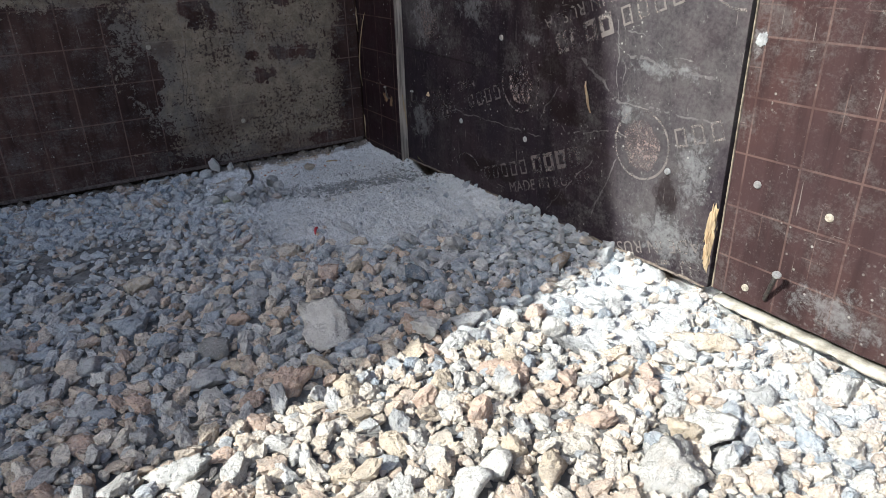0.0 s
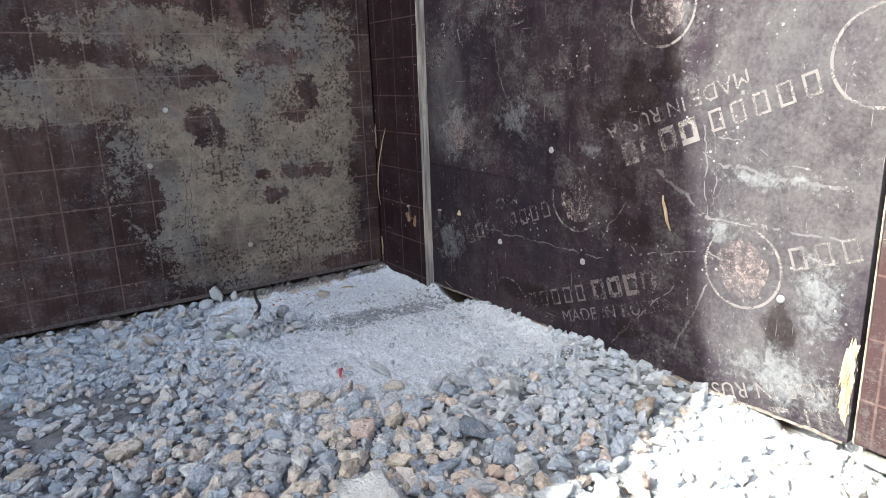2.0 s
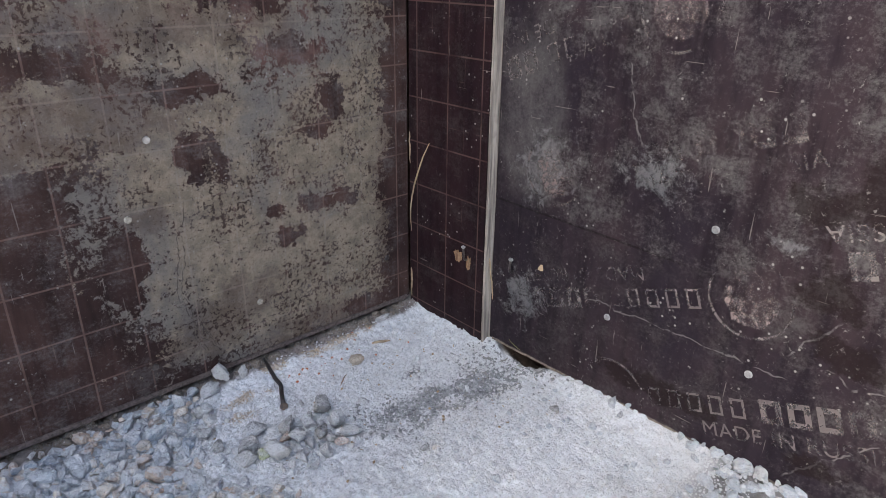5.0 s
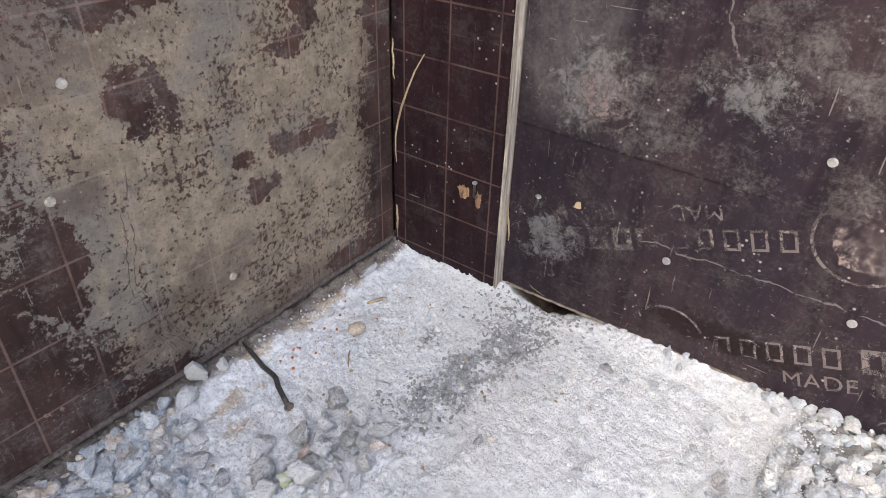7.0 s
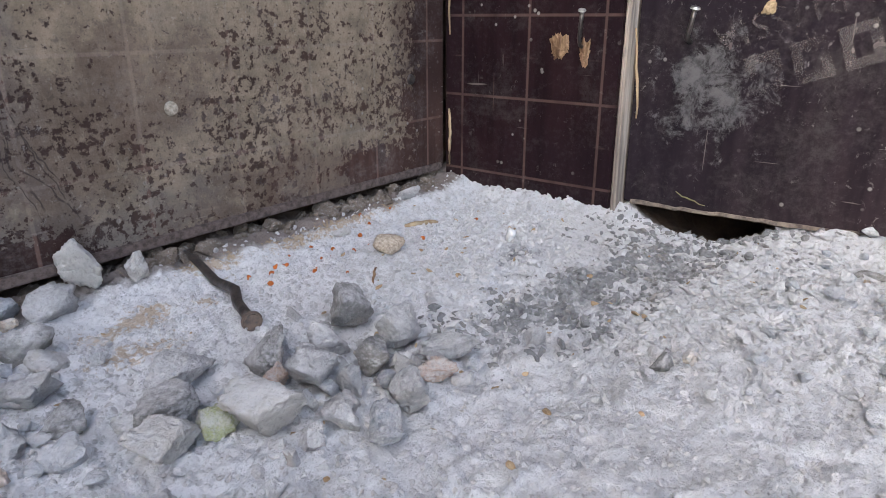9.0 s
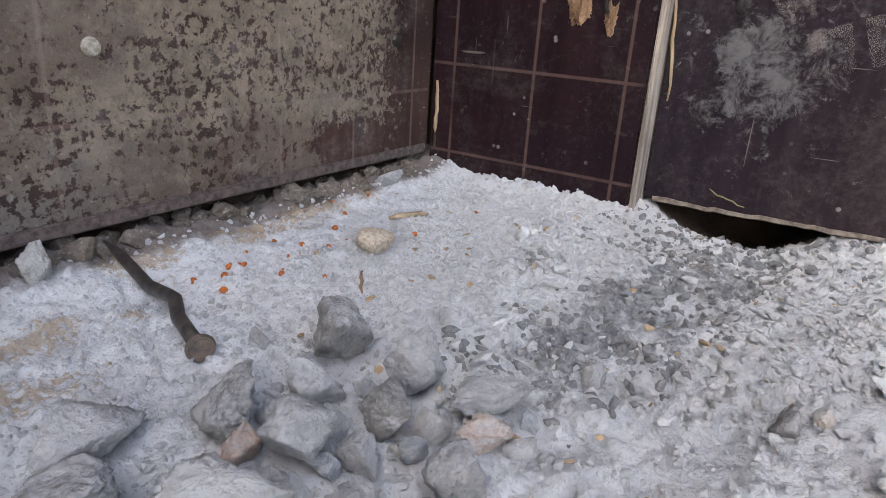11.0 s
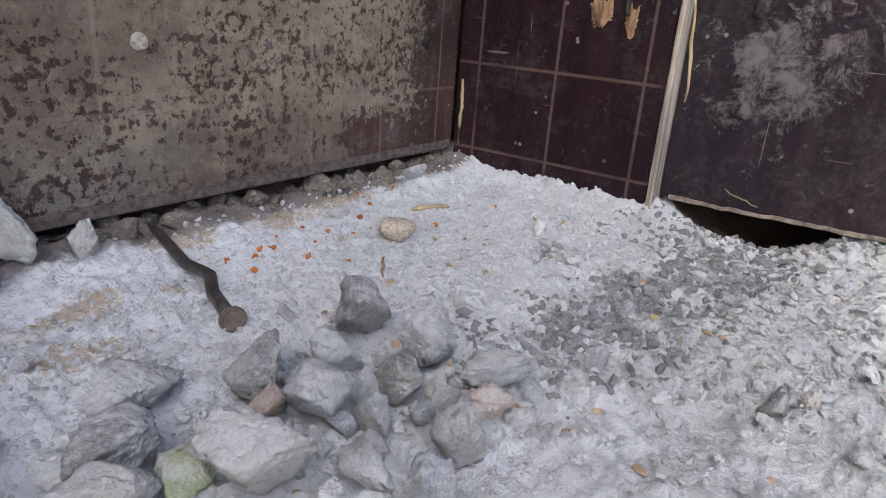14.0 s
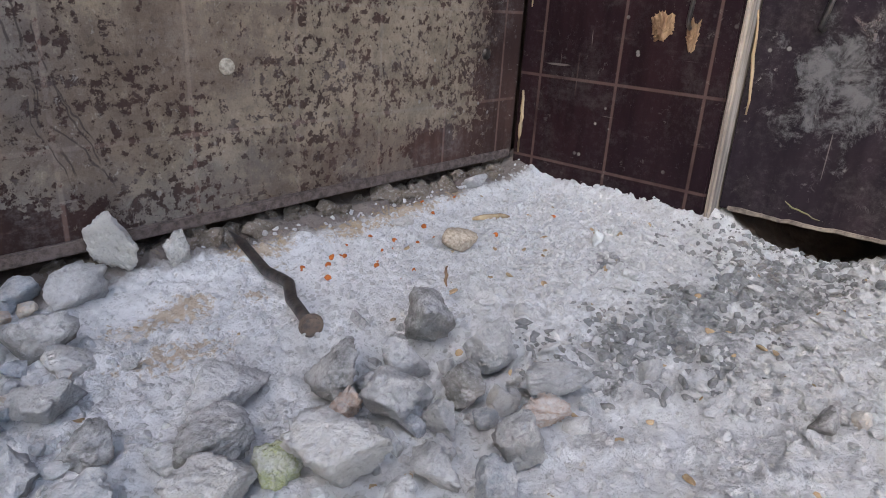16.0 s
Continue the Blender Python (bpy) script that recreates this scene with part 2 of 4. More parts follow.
def stone(name, single=None):
    """Crushed limestone and weathered tan stone; each piece takes its own tone, with dust on top, pits and stains."""
    g = Graph(name)
    if single:
        info = g.tree.nodes.new("ShaderNodeObjectInfo")
        tone = g.mix(g.mul(info.outputs["Random"], 0.4), single, tuple(c * 0.7 for c in single))
        reach_of_dust = (0.02, 0.08) if name.startswith(("brown", "damp")) else (0.08, 0.5)
        dusty = (0.66, 0.665, 0.67)
    else:
        reach_of_dust, dusty = (0.1, 0.55), (0.66, 0.67, 0.68)
        # tan pieces lie thicker towards the open side
        share = g.add(g.mul(g.ramp(g.y, 0.38, 0.72), -0.58), g.mul(g.ramp(g.x, 0.28, 0.55), -0.38))
        share = g.add(share, g.math("MULTIPLY_ADD", g.noise(3.2, 2), 0.5, 0.24))
        f = g.math("ADD", g.island, share, clamp=True)
        tone = g.colours(f, [(0.0, (0.44, 0.485, 0.53)), (0.14, (0.58, 0.60, 0.615)), (0.26, (0.33, 0.375, 0.43)), (0.38, (0.62, 0.62, 0.61)),
                             (0.48, (0.46, 0.487, 0.52)), (0.54, (0.66, 0.55, 0.44)), (0.68, (0.63, 0.49, 0.385)), (0.78, (0.72, 0.62, 0.505)),
                             (0.88, (0.57, 0.455, 0.36)), (0.95, (0.74, 0.675, 0.59))], True)
    mid, fine, grit = g.noise(110, 6, 0.7), g.noise(420, 6, 0.75), g.noise(1300, 3, 0.7)
    deep = tuple(c * 0.66 for c in single) if single else (0.27, 0.255, 0.24)
    col = g.mix(g.mul(g.ramp(g.noise(70, 6, 0.7), 0.42, 0.64), 0.5), tone, deep)
    col = g.mix(g.mul(g.ramp(g.noise(60, 4, 0.6), 0.52, 0.68), 0.35), col, (0.34, 0.27, 0.2))
    col = g.mix(g.mul(g.ramp(fine, 0.53, 0.64), 0.45), col, (0.58, 0.57, 0.55))
    spots = tuple(c * 0.42 for c in single) if single else (0.16, 0.15, 0.14)
    col = g.mix(g.mul(g.ramp(fine, 0.45, 0.35), 0.42), col, spots)
    col = g.mix(g.mul(g.ramp(grit, 0.58, 0.68), 0.28), col, spots)
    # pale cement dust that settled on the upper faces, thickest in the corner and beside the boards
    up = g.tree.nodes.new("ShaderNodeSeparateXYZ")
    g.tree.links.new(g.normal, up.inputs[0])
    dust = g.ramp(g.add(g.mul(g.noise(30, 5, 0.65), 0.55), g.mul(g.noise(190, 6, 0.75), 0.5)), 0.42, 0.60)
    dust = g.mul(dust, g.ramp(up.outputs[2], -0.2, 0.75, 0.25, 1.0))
    # more paleness towards the back also stands in for missing skylight in the shade
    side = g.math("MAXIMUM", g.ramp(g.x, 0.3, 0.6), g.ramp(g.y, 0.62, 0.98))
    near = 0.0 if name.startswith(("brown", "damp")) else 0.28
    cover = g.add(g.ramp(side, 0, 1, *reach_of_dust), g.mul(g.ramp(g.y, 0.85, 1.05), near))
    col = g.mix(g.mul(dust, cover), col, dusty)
    pits = g.ramp(g.cells(260), 0.08, 0.38)
    height = g.add(g.mul(mid, 0.8), g.add(g.mul(fine, 0.6), g.mul(pits, 0.2)))
    return g.done(col, 0.92, g.bump(height, 1.0, 0.0045), spec=0.12)


def dusty_ground():
    g = Graph("cement_dust_ground")
    big, mid, fine = g.noise(7, 5, 0.6), g.noise(55, 6, 0.65), g.noise(380, 5, 0.7)
    corner = g.mul(g.ramp(g.y, 0.68, 0.85), g.math("MAXIMUM", g.ramp(g.x, 0.1, 0.3), g.ramp(g.y, 0.98, 1.12)))
    dirt = g.mix(g.ramp(mid, 0.3, 0.7), (0.16, 0.155, 0.15), (0.3, 0.3, 0.297))
    pale = g.mix(g.ramp(mid, 0.35, 0.7), (0.765, 0.778, 0.795), (0.635, 0.646, 0.66))
    # dust coloured lighter at the left back, making up for light blocked there
    pale = g.mix(g.mul(g.ramp(g.x, 0.46, 0.36), g.ramp(g.y, 1.06, 1.14)), pale, g.mix(g.ramp(mid, 0.35, 0.7), (0.885, 0.895, 0.905), (0.80, 0.81, 0.82)))
    pale = g.mix(g.mul(g.ramp(g.noise(420, 5, 0.75), 0.57, 0.64), 0.55), pale, (0.33, 0.33, 0.33))
    pale = g.mix(g.mul(g.ramp(big, 0.48, 0.72), 0.5), pale, (0.53, 0.53, 0.525))
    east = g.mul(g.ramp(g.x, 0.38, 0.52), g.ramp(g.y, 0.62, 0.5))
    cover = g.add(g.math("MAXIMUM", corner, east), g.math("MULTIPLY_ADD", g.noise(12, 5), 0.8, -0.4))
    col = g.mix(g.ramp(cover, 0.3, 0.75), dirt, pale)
    damp = g.largest([g.blob(g.x, g.y, *b) for b in ((0.42, 1.062, 0.045, 0.022), (0.47, 1.052, 0.065, 0.026), (0.54, 1.038, 0.065, 0.036), (0.49, 1.112, 0.022, 0.014))])
    damp = g.ramp(g.add(damp, g.add(g.math("MULTIPLY_ADD", mid, 3.0, -1.5), g.math("MULTIPLY_ADD", fine, 1.6, -0.8))), -0.2, 0.8)
    col = g.mix(g.mul(damp, g.ramp(g.noise(60, 5, 0.7), 0.36, 0.6, 0.35, 0.9)), col, (0.14, 0.145, 0.15))
    dark = g.math("MAXIMUM", g.mul(g.ramp(g.noise(230, 5, 0.75), 0.59, 0.66), 0.55), g.mul(g.ramp(g.noise(75, 6, 0.75), 0.61, 0.68), 0.4))
    foot = g.add(g.ramp(g.y, 1.225, 1.252), g.math("MULTIPLY_ADD", mid, 1.6, -0.9))
    col = g.mix(g.mul(g.ramp(foot, 0.0, 0.7), 0.85), col, (0.15, 0.112, 0.088))
    col = g.mix(dark, col, (0.3, 0.3, 0.305))
    saw = g.largest([g.blob(g.x, g.y, *b) for b in ((0.334, 1.198, 0.013, 0.009), (0.30, 1.205, 0.035, 0.014), (0.285, 1.175, 0.03, 0.012), (0.36, 1.235, 0.03, 0.01), (0.46, 1.235, 0.08, 0.012))])
    saw = g.ramp(g.add(saw, g.add(g.math("MULTIPLY_ADD", fine, 3.2, -1.75), g.math("MULTIPLY_ADD", mid, 2.0, -1.1))), 0.0, 0.5)
    col = g.mix(g.mul(saw, 0.7), col, (0.5, 0.37, 0.22))
    straw = g.mul(g.ramp(g.noise(34, 5, 0.7), 0.64, 0.7), g.ramp(fine, 0.45, 0.6))
    col = g.mix(g.mul(straw, 0.6), col, (0.42, 0.32, 0.18))
    # brown soil behind the boards, coloured dark so the gap reads as shaded
    dark_gap_soil = g.mul(g.math("MAXIMUM", g.ramp(g.x, 0.620, 0.634), g.ramp(g.y, 1.262, 1.272)), g.ramp(g.y, 0.45, 0.5))
    col = g.mix(dark_gap_soil, col, g.mix(g.ramp(mid, 0.3, 0.7), (0.085, 0.06, 0.045), (0.05, 0.036, 0.028)))
    pits = g.mul(g.ramp(g.cells(150), 0.05, 0.3), g.ramp(g.noise(40, 3), 0.42, 0.6))
    height = g.add(g.mul(g.noise(330, 6, 0.78), 0.8), g.add(g.mul(g.noise(1000, 4, 0.7), 0.35), g.mul(pits, 0.35)))
    return g.done(col, 0.94, g.bump(height, 1.0, 0.0036), spec=0.15)


def plain(name, a, b, rough=0.6, metal=0.0, scale=120, depth=0.001):
    g = Graph(name)
    f = g.noise(scale, 5, 0.65)
    return g.done(g.mix(g.ramp(f, 0.35, 0.68), a, b), rough, g.bump(f, 0.5, depth), metal)


GRID = 0.0605
M_NORTH = film_panel("film_ply_cement_skin", "x", (0.034, 0.021, 0.020), (0.082, 0.048, 0.040), (GRID, 0.162, 0.094, 0.5), 0.34,
                     pale=((0.405, 0.14, 0.178, 0.20), (0.50, 0.27, 0.10, 0.16), (0.33, 0.25, 0.15, 0.10), (0.15, 0.315, 0.14, 0.04),
                           (0.42, 0.04, 0.17, 0.12), (0.36, 0.375, 0.12, 0.03), (0.22, 0.41, 0.10, 0.025)),
                     holes=((0.307, 0.268, 0.018, 0.034), (0.332, 0.256, 0.009, 0.026), (0.303, 0.233, 0.015, 0.010), (0.455, 0.177, 0.032, 0.012),
                            (0.500, 0.179, 0.022, 0.011), (0.393, 0.177, 0.013, 0.013), (0.419, 0.141, 0.017, 0.012), (0.463, 0.268, 0.017, 0.011), (0.482, 0.300, 0.020, 0.035),
                            (0.215, 0.14, 0.032, 0.05), (0.30, 0.335, 0.05, 0.012), (0.43, 0.365, 0.05, 0.016), (0.53, 0.004, 0.06, 0.016), (0.605, 0.2, 0.048, 0.4), (0.27, -0.005, 0.05, 0.02)),
                     thin=((0.34, 0.07, 0.07, 0.05), (0.19, 0.315, 0.14, 0.065), (0.27, 0.40, 0.2, 0.04), (0.247, 0.200, 0.030, 0.022), (0.288, 0.040, 0.065, 0.055), (0.44, 0.0, 0.10, 0.035), (0.57, 0.15, 0.03, 0.3), (0.23, 0.30, 0.06, 0.03)),
                     gouges=((0.284, 0.210, 0.272, 0.100, 0.0006), (0.276, 0.190, 0.266, 0.090, 0.0005), (0.272, 0.102, 0.284, 0.034, 0.0005), (0.283, 0.046, 0.306, 0.012, 0.0005),
                             (0.268, 0.092, 0.292, 0.012, 0.0005), (0.280, 0.085, 0.301, 0.018, 0.0004), (0.275, 0.060, 0.290, 0.006, 0.0004), (0.286, 0.066, 0.300, 0.030, 0.0004)),
                     strokes=((0.355, 0.48, 0.40, 0.35, 0.016), (0.43, 0.48, 0.475, 0.345, 0.016), (0.37, 0.365, 0.475, 0.345, 0.013), (0.29, 0.46, 0.335, 0.36, 0.014),
                              (0.19, 0.48, 0.24, 0.37, 0.014)), pale_colour=(0.305, 0.25, 0.19))
M_NORTH_FAR = film_panel("film_ply_brown", "x", (0.105, 0.068, 0.053), (0.085, 0.052, 0.042), (GRID, 0.0, 0.094, 0.5), 0.35)
M_SMALL = film_panel("film_ply_clean", "y", (0.017, 0.010, 0.013), (0.027, 0.013, 0.015), (GRID, 1.239, 0.0525, 0.36), 0.10, minor=0.35)
M_EAST = film_panel("film_ply_printed", "y", (0.022, 0.017, 0.023), (0.036, 0.025, 0.029), None, 0.34, step=True,
                    stains=((0.675, 0.30, 0.045, 0.05), (0.70, 0.20, 0.04, 0.03), (0.725, 0.272, 0.035, 0.03), (0.685, 0.026, 0.035, 0.014), (0.64, 0.33, 0.02, 0.035), (0.502, 0.082, 0.02, 0.032),
                            (0.85, 0.03, 0.1, 0.02), (0.68, 0.15, 0.05, 0.02)),
                    scratches=((0.949, 0.103, 0.717, 0.105, 0.0009), (0.930, 0.371, 0.904, 0.289, 0.0010), (0.693, 0.178, 0.727, 0.127, 0.0012), (0.711, 0.127, 0.681, 0.131, 0.0008),
                               (0.681, 0.131, 0.669, 0.123, 0.0008), (0.669, 0.123, 0.588, 0.143, 0.0008), (0.588, 0.143, 0.564, 0.137, 0.001), (0.656, 0.222, 0.597, 0.184, 0.0018),
                               (0.581, 0.110, 0.618, 0.019, 0.0014), (0.598, 0.275, 0.585, 0.170, 0.0008), (0.587, 0.275, 0.577, 0.180, 0.0008), (0.586, 0.257, 0.544, 0.255, 0.0010),
                               (0.544, 0.255, 0.516, 0.236, 0.0010), (0.516, 0.236, 0.480, 0.235, 0.0010), (0.577, 0.231, 0.519, 0.224, 0.0025), (0.519, 0.224, 0.455, 0.222, 0.0028),
                               (0.600, 0.179, 0.445, 0.176, 0.0018), (0.62, 0.10, 0.71, 0.0, 0.0010), (0.60, 0.245, 0.545, 0.215, 0.001)),
                    # the first two film patches lighten the sunlit end beyond its real dust
                    gouges=((0.652, 0.116, 0.584, 0.108, 0.0028),), dust_and_sun=((0.50, 0.27, 0.13, 0.22), (0.52, 0.08, 0.09, 0.09), (1.05, 0.30, 0.06, 0.13)),
                    splashes=((0.885, 0.265, 0.05, 0.032), (1.045, 0.065, 0.045, 0.045), (1.03, 0.235, 0.05, 0.045), (0.75, 0.235, 0.03, 0.010),
                              (0.50, 0.035, 0.07, 0.045), (0.53, 0.222, 0.07, 0.012), (1.02, 0.25, 0.05, 0.05), (0.57, 0.17, 0.03, 0.02), (0.47, 0.12, 0.03, 0.05)))
M_EAST_RED = film_panel("film_ply_red_brown", "y", (0.044, 0.027, 0.028), (0.056, 0.031, 0.029), (0.0565, 0.359, 0.040, 0.34), 0.26, minor=0.9,
                        splashes=((0.3, 0.025, 0.06, 0.03), (0.424, 0.262, 0.014, 0.014)))
M_PRINT, M_FAINT = worn_print("worn_pale_print", (0.18, 0.158, 0.15), 0.62), worn_print("faint_print", (0.135, 0.115, 0.111), 0.5)
M_EMBLEM = worn_print("worn_emblem_print", (0.165, 0.13, 0.125), 0.5, 150)
M_EDGE = raw_wood("weathered_ply_edge", (0.42, 0.365, 0.31), (0.15, 0.127, 0.112))
M_SPLIT = raw_wood("split_fresh_wood", (0.45, 0.35, 0.22), (0.3, 0.2, 0.11))
M_CHIP = raw_wood("torn_wood_chip", (0.33, 0.21, 0.12), (0.14, 0.075, 0.04))
M_LIP = plain("cement_coated_wood", (0.46, 0.44, 0.38), (0.22, 0.2, 0.165), 0.9, scale=60, depth=0.003)
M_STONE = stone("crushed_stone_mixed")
M_GROUND = dusty_ground()
M_STEEL = plain("dull_steel", (0.09, 0.085, 0.085), (0.16, 0.14, 0.13), 0.45, 0.85, 200)
M_ZINC = plain("bright_nail_head", (0.5, 0.5, 0.5), (0.32, 0.31, 0.3), 0.4, 0.7, 300)
M_WHITEHEAD = plain("cement_filled_nail_head", (0.42, 0.385, 0.32), (0.22, 0.19, 0.15), 0.85, 0.0, 500)
M_EARTH = plain("shade_wall_plaster", (0.5, 0.48, 0.45), (0.4, 0.385, 0.36), 0.9, scale=8, depth=0.01)
M_ORANGE = plain("orange_crumb", (0.5, 0.14, 0.025), (0.32, 0.09, 0.02), 0.9)
M_RED = plain("red_scrap", (0.55, 0.05, 0.06), (0.4, 0.04, 0.05), 0.5)
M_SAND = plain("sandy_bead", (0.52, 0.45, 0.36), (0.26, 0.21, 0.16), 0.95, scale=620, depth=0.004)
M_CEMENT = plain("pale_cement", (0.6, 0.62, 0.62), (0.42, 0.44, 0.45), 0.9, scale=200)
M_GRASS = plain("dry_grass", (0.14, 0.15, 0.06), (0.2, 0.16, 0.08), 0.7)
TONES = {"grey": (0.47, 0.473, 0.475), "pale": (0.60, 0.585, 0.555), "white": (0.72, 0.71, 0.68), "tan": (0.64, 0.54, 0.42), "pink": (0.64, 0.48, 0.385),
         "blue": (0.40, 0.435, 0.475), "dark": (0.30, 0.295, 0.287), "slate": (0.12, 0.15, 0.19), "moss": (0.46, 0.50, 0.26), "rust": (0.46, 0.34, 0.24),
         "brown": (0.2, 0.165, 0.135), "dusty": (0.74, 0.745, 0.75), "damp": (0.31, 0.318, 0.325)}
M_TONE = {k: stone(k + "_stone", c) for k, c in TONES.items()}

# ---- mesh tools ----


def mesh_from(name, verts, tris, smooth=True):
    me = bpy.data.meshes.new(name)
    verts, tris = np.asarray(verts, np.float32), np.asarray(tris, np.int32)
    me.vertices.add(len(verts))
    me.vertices.foreach_set("co", verts.ravel())
    me.loops.add(tris.size)
    me.loops.foreach_set("vertex_index", tris.ravel())
    me.polygons.add(len(tris))
    me.polygons.foreach_set("loop_start", np.arange(0, tris.size, tris.shape[1], dtype=np.int32))
    me.update(calc_edges=True)
    me.polygons.foreach_set("use_smooth", np.full(len(tris), smooth))
    return me


def part(name, bm, material, parent=None, label=""):
    """Links a bmesh, or a mesh, as one object under a thing or a part."""
    me = bm
    if isinstance(bm, bmesh.types.BMesh):
        me = bpy.data.meshes.new(name)
        bm.to_mesh(me)
        bm.free()
    if not me.materials:
        me.materials.append(material)
    ob = new(name, me)
    ob.parent = parent
    return tagged(ob, label)


def box(x0, y0, z0, x1, y1, z1, bevel=0.0015, cuts=0, warp=0.0, seed=0):
    bm = bmesh.new()
    bmesh.ops.create_cube(bm, size=1, matrix=Matrix.Translation(((x0 + x1) / 2, (y0 + y1) / 2, (z0 + z1) / 2)) @ Matrix.Diagonal((x1 - x0, y1 - y0, z1 - z0, 1)))
    if bevel:
        bmesh.ops.bevel(bm, geom=bm.edges[:], offset=bevel, segments=2, affect="EDGES")
    if cuts:
        bmesh.ops.subdivide_edges(bm, edges=[e for e in bm.edges if e.calc_length() > 0.08], cuts=cuts, use_grid_fill=True)
        for v in bm.verts:
            d = noise.noise_vector(v.co * 6 + Vector((seed, 0, 0))) * warp
            v.co += d
    return bm


def tube(points, radii, sides=10):
    """A round bar through points, closed at both ends."""
    bm = bmesh.new()
    rings = []
    for i, p in enumerate(points):
        p = Vector(p)
        ahead = (Vector(points[min(i + 1, len(points) - 1)]) - Vector(points[max(i - 1, 0)])).normalized()
        turn = ahead.to_track_quat("Z", "Y").to_matrix()
        rings.append([bm.verts.new(p + turn @ Vector((math.cos(a) * radii[i], math.sin(a) * radii[i], 0))) for a in (2 * math.pi * k / sides for k in range(sides))])
    for a, b in zip(rings, rings[1:]):
        for k in range(sides):
            f = bm.faces.new((a[k], a[(k + 1) % sides], b[(k + 1) % sides], b[k]))
            f.smooth = True
    bm.faces.new(rings[0][::-1])
    bm.faces.new(rings[-1])
    return bm


def disc_head(centre, way, radius, thick):
    """A nail's head: a low, slightly domed disc that faces way."""
    bm = bmesh.new()
    bmesh.ops.create_cone(bm, cap_ends=True, segments=20, radius1=radius, radius2=radius * 0.82, depth=thick)
    bmesh.ops.bevel(bm, geom=[e for e in bm.edges if e.calc_face_angle(0) > 0.6], offset=thick * 0.2, segments=2, affect="EDGES")
    turn = Vector(way).to_track_quat("Z", "Y").to_matrix().to_4x4()
    bmesh.ops.transform(bm, matrix=Matrix.Translation(centre) @ turn, verts=bm.verts)
    return bm


def ico(level):
    bm = bmesh.new()
    bmesh.ops.create_icosphere(bm, subdivisions=level, radius=1)
    v = np.array([p.co[:] for p in bm.verts])
    f = np.array([[p.index for p in q.verts] for q in bm.faces])
    bm.free()
    return v, f


ICO = {k: ico(k) for k in (1, 2, 3, 4, 5)}


def rock_shape(level, rng, planes=9, sharp=34, rough=0.08, low=0.5):
    """A broken stone: flat facets with worn edges, and lumps on them."""
    d, f = ICO[level]
    n = rng.normal(size=(planes, 3))
    n /= np.linalg.norm(n, axis=1)[:, None]
    n = np.vstack([n, np.eye(3), -np.eye(3)])
    h = np.concatenate([rng.uniform(low, 1.0, planes), np.full(6, 1.28)])
    r = (np.maximum(d @ n.T, 0) / h) ** sharp
    v = d * (r.sum(1) ** (-1 / sharp))[:, None]
    off = Vector(rng.uniform(0, 50, 3))
    lump = np.array([noise.fractal(Vector(p) * 2.6 + off, 0.45, 2.2, 6) for p in v])
    return v * (1 + rough * lump)[:, None], f


def turn_matrix(rng, tilt=0.4):
    return np.array(Euler((rng.normal() * tilt, rng.normal() * tilt, rng.uniform(0, 6.283))).to_matrix())


def smooth(a, b, x):
    t = min(max((x - a) / (b - a), 0.0), 1.0)
    return t * t * (3 - 2 * t)


def bare(x, y):
    """0 on open gravel, 1 on the swept cement dust in the corner."""
    q = abs((x - 0.51) / (0.25 + 0.05 * smooth(1.02, 1.12, y) * (x < 0.51))) ** 2.6 + abs((y - 1.04) / 0.27) ** 2.6
    wob = 0.5 * noise.noise(Vector((x * 9, y * 9, 3.3)))
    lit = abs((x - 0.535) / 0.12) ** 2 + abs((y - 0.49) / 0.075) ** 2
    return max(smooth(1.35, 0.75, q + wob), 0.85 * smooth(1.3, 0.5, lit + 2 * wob))


